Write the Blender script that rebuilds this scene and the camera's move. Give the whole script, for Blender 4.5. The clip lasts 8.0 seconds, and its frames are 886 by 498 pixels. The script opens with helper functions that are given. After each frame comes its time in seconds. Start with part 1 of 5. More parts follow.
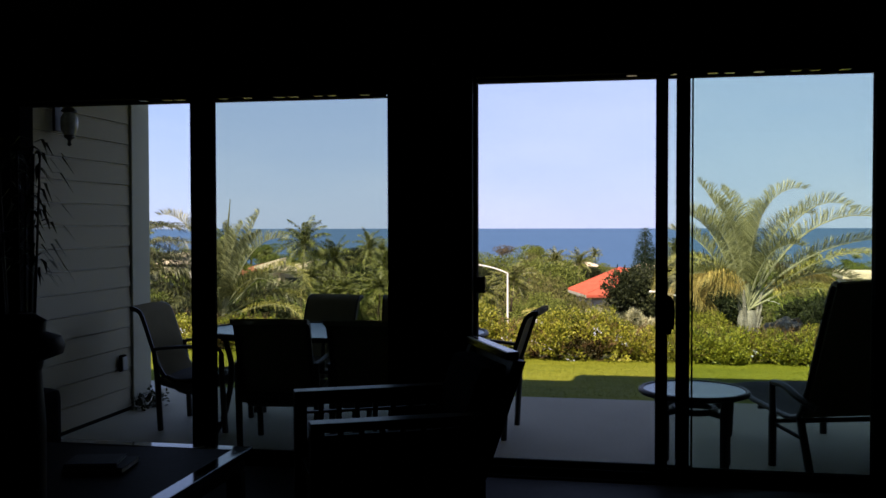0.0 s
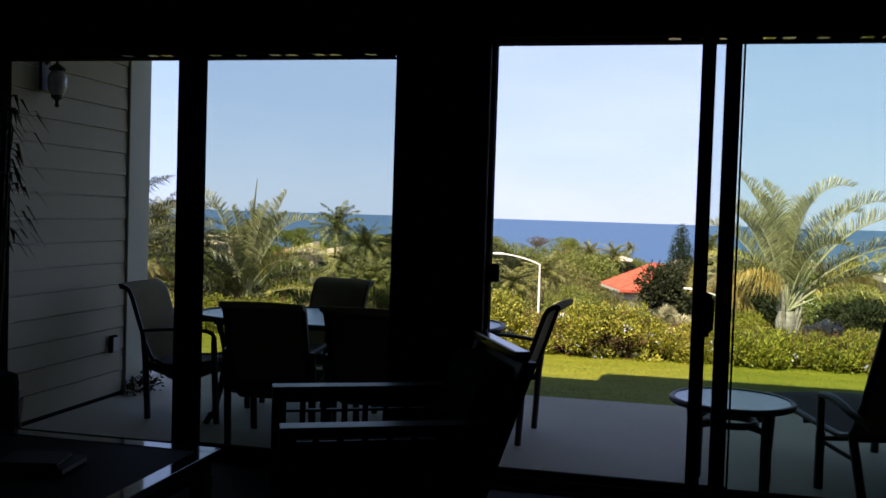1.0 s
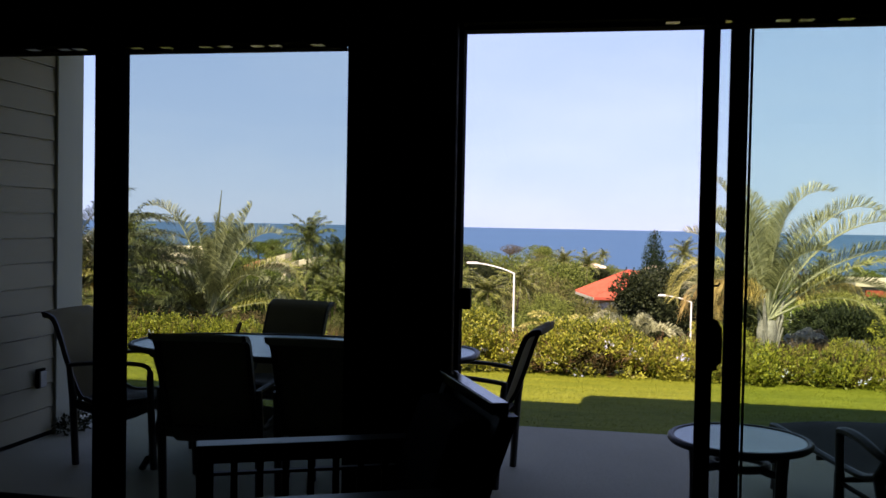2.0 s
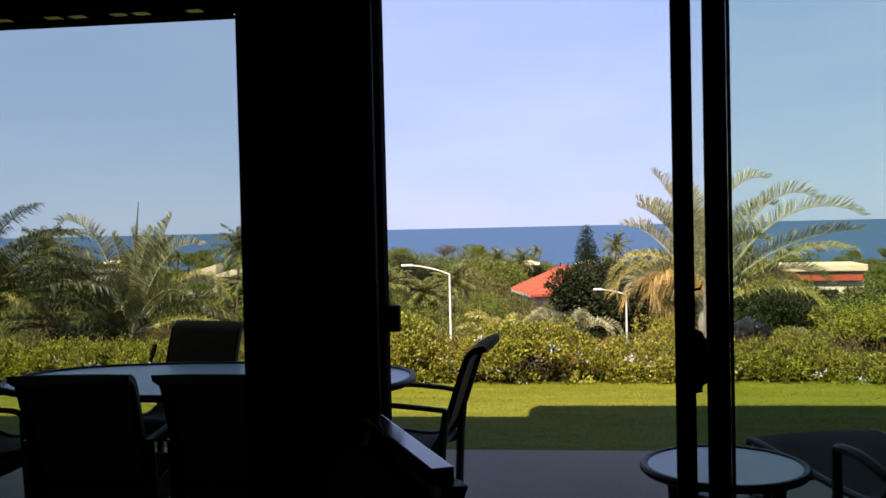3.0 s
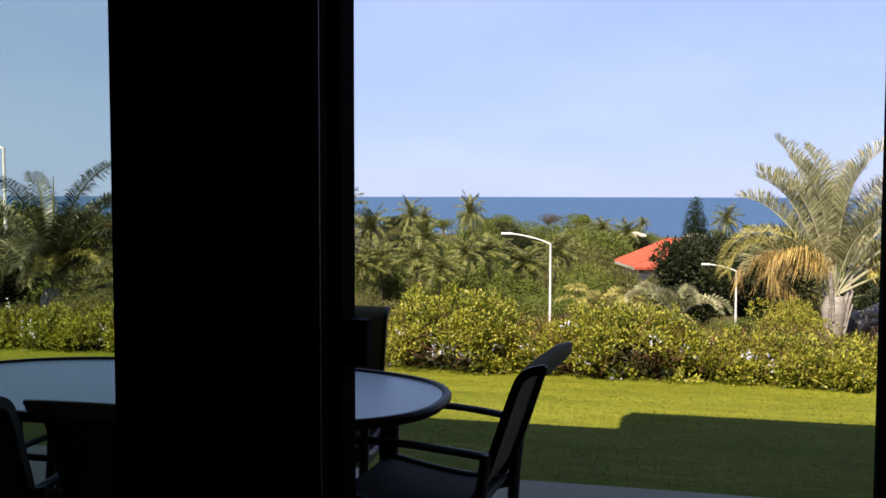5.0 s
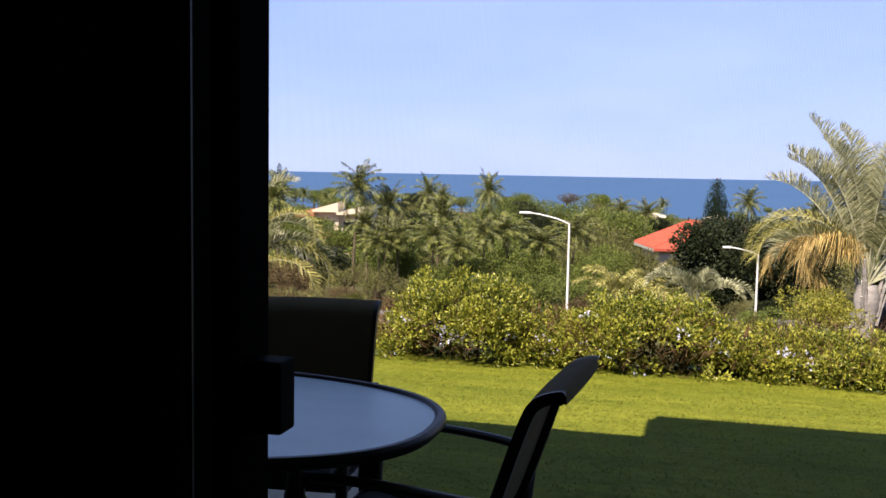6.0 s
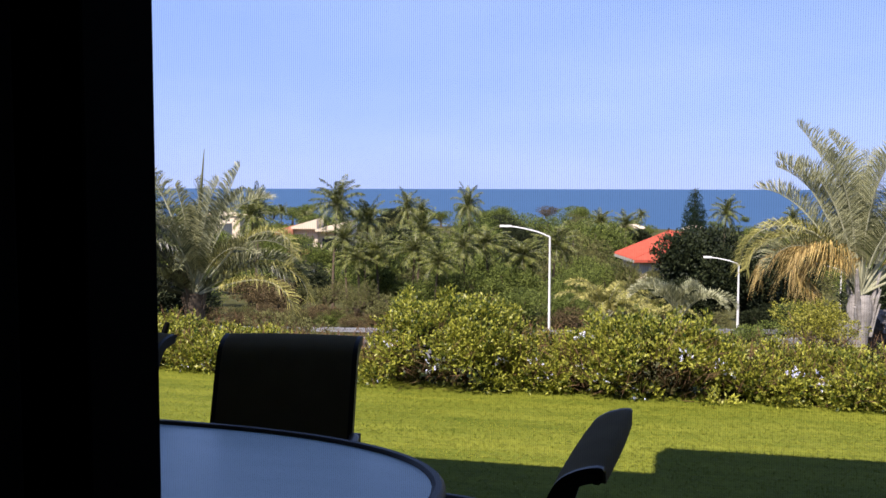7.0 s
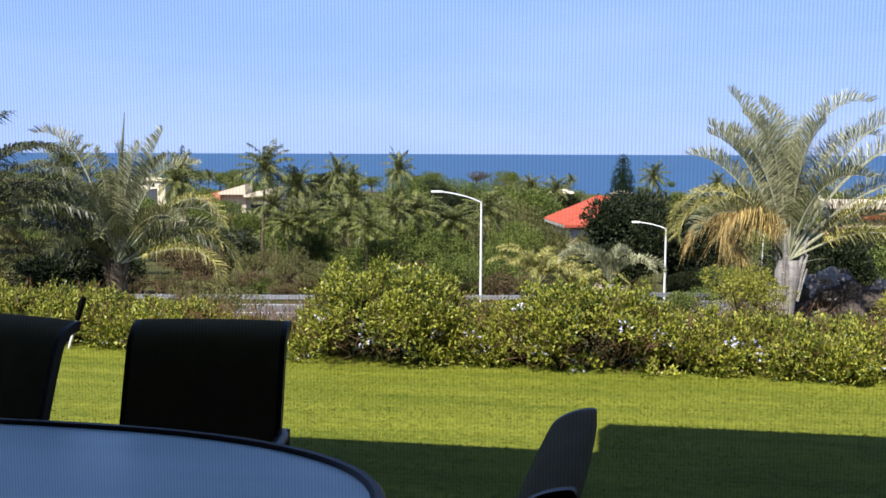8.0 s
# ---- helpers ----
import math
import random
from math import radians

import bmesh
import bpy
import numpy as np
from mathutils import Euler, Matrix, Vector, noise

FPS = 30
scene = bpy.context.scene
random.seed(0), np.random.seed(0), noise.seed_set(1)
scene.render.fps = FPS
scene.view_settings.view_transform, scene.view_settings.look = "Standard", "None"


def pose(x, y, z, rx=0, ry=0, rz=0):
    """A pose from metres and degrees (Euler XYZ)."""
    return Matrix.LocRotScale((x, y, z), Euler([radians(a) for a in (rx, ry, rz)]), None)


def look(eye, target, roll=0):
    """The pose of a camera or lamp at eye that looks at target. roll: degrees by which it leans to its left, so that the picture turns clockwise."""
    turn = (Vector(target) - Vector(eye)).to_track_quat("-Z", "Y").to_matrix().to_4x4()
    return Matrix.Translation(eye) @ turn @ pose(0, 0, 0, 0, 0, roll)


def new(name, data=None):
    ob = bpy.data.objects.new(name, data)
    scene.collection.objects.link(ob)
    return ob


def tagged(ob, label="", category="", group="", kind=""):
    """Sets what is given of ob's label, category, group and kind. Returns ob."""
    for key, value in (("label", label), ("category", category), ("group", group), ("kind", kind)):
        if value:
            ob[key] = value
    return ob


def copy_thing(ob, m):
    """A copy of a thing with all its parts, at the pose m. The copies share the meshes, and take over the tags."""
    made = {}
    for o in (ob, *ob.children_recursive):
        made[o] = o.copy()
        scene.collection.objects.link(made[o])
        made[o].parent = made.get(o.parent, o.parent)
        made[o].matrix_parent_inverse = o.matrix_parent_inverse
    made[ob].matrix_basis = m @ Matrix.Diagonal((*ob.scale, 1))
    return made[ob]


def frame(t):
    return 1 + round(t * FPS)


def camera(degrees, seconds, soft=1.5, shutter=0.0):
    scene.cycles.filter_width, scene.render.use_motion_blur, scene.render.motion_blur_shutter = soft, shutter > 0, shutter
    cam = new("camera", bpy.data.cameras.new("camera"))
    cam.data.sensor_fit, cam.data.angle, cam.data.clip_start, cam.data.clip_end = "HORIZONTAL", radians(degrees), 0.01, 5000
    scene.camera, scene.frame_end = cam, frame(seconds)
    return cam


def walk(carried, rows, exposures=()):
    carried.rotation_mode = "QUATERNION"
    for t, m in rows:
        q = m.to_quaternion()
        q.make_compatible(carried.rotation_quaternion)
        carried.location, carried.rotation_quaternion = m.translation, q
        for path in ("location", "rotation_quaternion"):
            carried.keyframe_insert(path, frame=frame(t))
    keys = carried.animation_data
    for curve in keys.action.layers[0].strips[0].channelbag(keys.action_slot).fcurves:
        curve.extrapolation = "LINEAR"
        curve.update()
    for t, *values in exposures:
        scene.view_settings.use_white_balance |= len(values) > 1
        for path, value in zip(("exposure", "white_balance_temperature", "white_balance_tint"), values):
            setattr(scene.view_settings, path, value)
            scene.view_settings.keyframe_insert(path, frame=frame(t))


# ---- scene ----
cam = camera(50.9, 8.0, 1.6)

PATH = [
    (0, (0.756, -5.289, 1.508), (0.399, -3.322, 1.458), -0.1),
    (0.5, (0.766, -5.038, 1.5), (0.215, -3.118, 1.417), -0.5),
    (1, (0.77, -4.676, 1.459), (0.342, -2.723, 1.384), 1.8),
    (1.2, (0.751, -4.56, 1.476), (0.345, -2.602, 1.434), 1.9),
    (2.3, (0.66, -3.767, 1.492), (0.31, -1.799, 1.437), 0.4),
    (2.5, (0.649, -3.615, 1.476), (0.324, -1.641, 1.45), -0.3),
    (3, (0.582, -3.247, 1.492), (0.348, -1.261, 1.442), -1.3),
    (3.5, (0.586, -2.91, 1.488), (0.328, -0.927, 1.478), -0.3),
    (4, (0.569, -2.526, 1.469), (0.318, -0.542, 1.418), 0.6),
    (4.5, (0.581, -2.156, 1.471), (0.239, -0.187, 1.405), -1.1),
    (5, (0.604, -1.792, 1.465), (0.151, 0.152, 1.347), 0.1),
    (5.2, (0.576, -1.626, 1.447), (0.092, 0.31, 1.321), 0.3),
    (6.3, (0.48, -0.936, 1.455), (-0.007, 0.996, 1.282), 1.1),
    (6.5, (0.443, -0.833, 1.448), (-0.032, 1.102, 1.284), 0.7),
    (7, (0.344, -0.588, 1.449), (-0.104, 1.357, 1.314), 0.1),
    (7.5, (0.304, -0.425, 1.456), (-0.165, 1.51, 1.268), 1.7),
    (8, (0.26, -0.305, 1.462), (-0.041, 1.661, 1.253), 0.2),
]
walk(cam, [(t, look(eye, target, roll)) for t, eye, target, roll in PATH],
     [(0, 1.26, 7600, 21), (0.5, 1.36, 7650, 21), (1.0, 1.54, 7600, 22), (2.5, 1.37, 7650, 24), (3.5, 1.2, 7450, 23), (4.5, 1.2, 7350, 20), (5.2, 1.28, 7500, 18), (6.5, 1.17, 6500, 22), (7.0, 1.05, 6350, 21), (8, 1.04, 6100, 14)])

# ---- light ----
SUN_EL, SUN_AZ = 52.0, 20.0   # degrees: height of the sun; lean of its shadows from +y towards +x
world = bpy.data.worlds.new("sky")
scene.world = world
world.use_nodes = True
wn, wl = world.node_tree.nodes, world.node_tree.links
sky = wn.new("ShaderNodeTexSky")
sky.sky_type, sky.sun_disc = "NISHITA", False
sky.sun_elevation, sky.sun_rotation = radians(SUN_EL), radians(180.0 + SUN_AZ)
sky.air_density, sky.dust_density, sky.ozone_density = 1.0, 0.2, 1.5
haze = wn.new("ShaderNodeMixRGB")   # thin marine haze over the clear sky
haze.inputs[0].default_value, haze.inputs[2].default_value = 0.93, (2.5, 3.4, 5.5, 1)
wl.new(sky.outputs[0], haze.inputs[1])
wtc, wmp, wno, wra = wn.new("ShaderNodeTexCoord"), wn.new("ShaderNodeMapping"), wn.new("ShaderNodeTexNoise"), wn.new("ShaderNodeValToRGB")
wmp.inputs["Scale"].default_value = (2.2, 2.2, 7.0)   # faint wisps of cloud
wno.inputs["Scale"].default_value, wno.inputs["Detail"].default_value = 1.6, 7
wra.color_ramp.elements[0].position, wra.color_ramp.elements[1].position = 0.42, 0.75
wra.color_ramp.elements[0].color, wra.color_ramp.elements[1].color = (2.08, 3.02, 5.25, 1), (2.5, 3.38, 5.42, 1)
wl.new(wtc.outputs["Generated"], wmp.inputs[0]); wl.new(wmp.outputs[0], wno.inputs[0]); wl.new(wno.outputs[0], wra.inputs[0])
wl.new(wra.outputs[0], haze.inputs[2])
wsx, wzr, wmu = wn.new("ShaderNodeSeparateXYZ"), wn.new("ShaderNodeValToRGB"), wn.new("ShaderNodeMixRGB")   # bluer overhead
wzr.color_ramp.elements[0].position, wzr.color_ramp.elements[1].position = 0.0, 0.3
wzr.color_ramp.elements[0].color, wzr.color_ramp.elements[1].color = (1, 1, 1, 1), (0.72, 0.82, 0.94, 1)
wze = wzr.color_ramp.elements.new(1.0)   # deep blue zenith
wze.color = (0.13, 0.14, 0.145, 1)
wmu.blend_type, wmu.inputs[0].default_value = "MULTIPLY", 1.0
wl.new(wtc.outputs["Generated"], wsx.inputs[0]); wl.new(wsx.outputs["Z"], wzr.inputs[0])
wl.new(haze.outputs[0], wmu.inputs[1]); wl.new(wzr.outputs[0], wmu.inputs[2])
wl.new(wmu.outputs[0], wn["Background"].inputs[0])
wn["Background"].inputs[1].default_value = 0.10
sun = new("sun", bpy.data.lights.new("sun", "SUN"))
sun.data.energy, sun.data.angle, sun.data.color = 4.9, radians(0.53), (1.0, 0.93, 0.82)
_h = math.cos(radians(SUN_EL))
SUN_DIR = Vector((_h * math.sin(radians(SUN_AZ)), _h * math.cos(radians(SUN_AZ)), -math.sin(radians(SUN_EL))))
sun.matrix_world = Matrix.Translation((-8, -20, 30)) @ SUN_DIR.to_track_quat("-Z", "Y").to_matrix().to_4x4()

# ---- materials ----
def nodes_of(name):
    m = bpy.data.materials.new(name)
    m.use_nodes = True
    nt = m.node_tree
    return m, nt.nodes, nt.links, nt.nodes["Principled BSDF"]


def surface(name, low, high, rough=0.6, metal=0.0, scale=6.0, fine=60.0, bump=0.1, spec=0.5, island=0.0, obj=0.0, stretch=(1, 1, 1), trans=0.0, bump_dist=0.02):
    """A two-scale surface: low and high are the base colours between which grain and stains run."""
    m, n, l, p = nodes_of(name)
    tc = n.new("ShaderNodeTexCoord")
    mp = n.new("ShaderNodeMapping")
    mp.inputs["Scale"].default_value = stretch
    l.new(tc.outputs["Object"], mp.inputs[0])
    a = n.new("ShaderNodeTexNoise"); a.inputs["Scale"].default_value = scale; a.inputs["Detail"].default_value = 5
    b = n.new("ShaderNodeTexNoise"); b.inputs["Scale"].default_value = fine; b.inputs["Detail"].default_value = 4
    l.new(mp.outputs[0], a.inputs[0]); l.new(mp.outputs[0], b.inputs[0])
    add = n.new("ShaderNodeMath"); add.operation = "MULTIPLY_ADD"
    add.inputs[1].default_value = 0.45
    l.new(b.outputs[0], add.inputs[0])
    half = n.new("ShaderNodeMath"); half.operation = "MULTIPLY"; half.inputs[1].default_value = 0.55
    l.new(a.outputs[0], half.inputs[0]); l.new(half.outputs[0], add.inputs[2])
    val = add.outputs[0]
    if island or obj:
        src = n.new("ShaderNodeNewGeometry").outputs["Random Per Island"] if island else n.new("ShaderNodeObjectInfo").outputs["Random"]
        k = n.new("ShaderNodeMath"); k.operation = "MULTIPLY_ADD"; k.inputs[1].default_value = island or obj
        l.new(src, k.inputs[0]); l.new(val, k.inputs[2])
        k2 = n.new("ShaderNodeMath"); k2.operation = "SUBTRACT"; k2.inputs[1].default_value = 0.5 * (island or obj)
        l.new(k.outputs[0], k2.inputs[0]); val = k2.outputs[0]
    r = n.new("ShaderNodeValToRGB")
    r.color_ramp.elements[0].position, r.color_ramp.elements[1].position = 0.25, 0.75
    r.color_ramp.elements[0].color, r.color_ramp.elements[1].color = (*low, 1), (*high, 1)
    l.new(val, r.inputs[0])
    l.new(r.outputs[0], p.inputs["Base Color"])
    p.inputs["Roughness"].default_value, p.inputs["Metallic"].default_value = rough, metal
    p.inputs["Specular IOR Level"].default_value = spec
    if bump:
        bp = n.new("ShaderNodeBump"); bp.inputs["Strength"].default_value = bump; bp.inputs["Distance"].default_value = bump_dist
        l.new(add.outputs[0], bp.inputs["Height"]); l.new(bp.outputs[0], p.inputs["Normal"])
    if trans:
        t = n.new("ShaderNodeBsdfTranslucent"); mx = n.new("ShaderNodeMixShader"); mx.inputs[0].default_value = trans
        l.new(r.outputs[0], t.inputs[0]); l.new(p.outputs[0], mx.inputs[1]); l.new(t.outputs[0], mx.inputs[2])
        l.new(mx.outputs[0], n["Material Output"].inputs[0])
    return m


def glass_pane(name, tint, gloss=0.06):
    m, n, l, p = nodes_of(name)
    n.remove(p)
    t = n.new("ShaderNodeBsdfTransparent"); t.inputs[0].default_value = (*tint, 1)
    g = n.new("ShaderNodeBsdfGlossy"); g.inputs["Roughness"].default_value = 0.02
    f = n.new("ShaderNodeFresnel"); f.inputs[0].default_value = 1.25
    mx = n.new("ShaderNodeMixShader")
    l.new(f.outputs[0], mx.inputs[0]); l.new(t.outputs[0], mx.inputs[1]); l.new(g.outputs[0], mx.inputs[2])
    l.new(mx.outputs[0], n["Material Output"].inputs[0])
    return m


def screen_weave(name, pitch, wire, tint):
    """Fine woven insect screen: dark threads at the given pitch, open between."""
    m, n, l, p = nodes_of(name)
    tc = n.new("ShaderNodeTexCoord"); sx = n.new("ShaderNodeSeparateXYZ")
    l.new(tc.outputs["Object"], sx.inputs[0])
    t = n.new("ShaderNodeBsdfTransparent"); t.inputs[0].default_value = (*tint, 1)
    p.inputs["Base Color"].default_value = (0.10, 0.11, 0.13, 1); p.inputs["Roughness"].default_value = 0.6
    total = None
    for ax, w, k in (("X", wire, 0.17), ("Z", wire * 0.7, 0.03)):
        d = n.new("ShaderNodeMath"); d.operation = "DIVIDE"; d.inputs[1].default_value = pitch
        fr = n.new("ShaderNodeMath"); fr.operation = "FRACT"
        lt = n.new("ShaderNodeMath"); lt.operation = "LESS_THAN"; lt.inputs[1].default_value = w
        kk = n.new("ShaderNodeMath"); kk.operation = "MULTIPLY"; kk.inputs[1].default_value = k
        l.new(sx.outputs[ax], d.inputs[0]); l.new(d.outputs[0], fr.inputs[0]); l.new(fr.outputs[0], lt.inputs[0]); l.new(lt.outputs[0], kk.inputs[0])
        if total is None:
            total = kk
        else:
            ad = n.new("ShaderNodeMath"); ad.operation = "MAXIMUM"
            l.new(total.outputs[0], ad.inputs[0]); l.new(kk.outputs[0], ad.inputs[1]); total = ad
    mx = n.new("ShaderNodeMixShader")
    l.new(total.outputs[0], mx.inputs[0]); l.new(t.outputs[0], mx.inputs[1]); l.new(p.outputs[0], mx.inputs[2])
    l.new(mx.outputs[0], n["Material Output"].inputs[0])
    return m


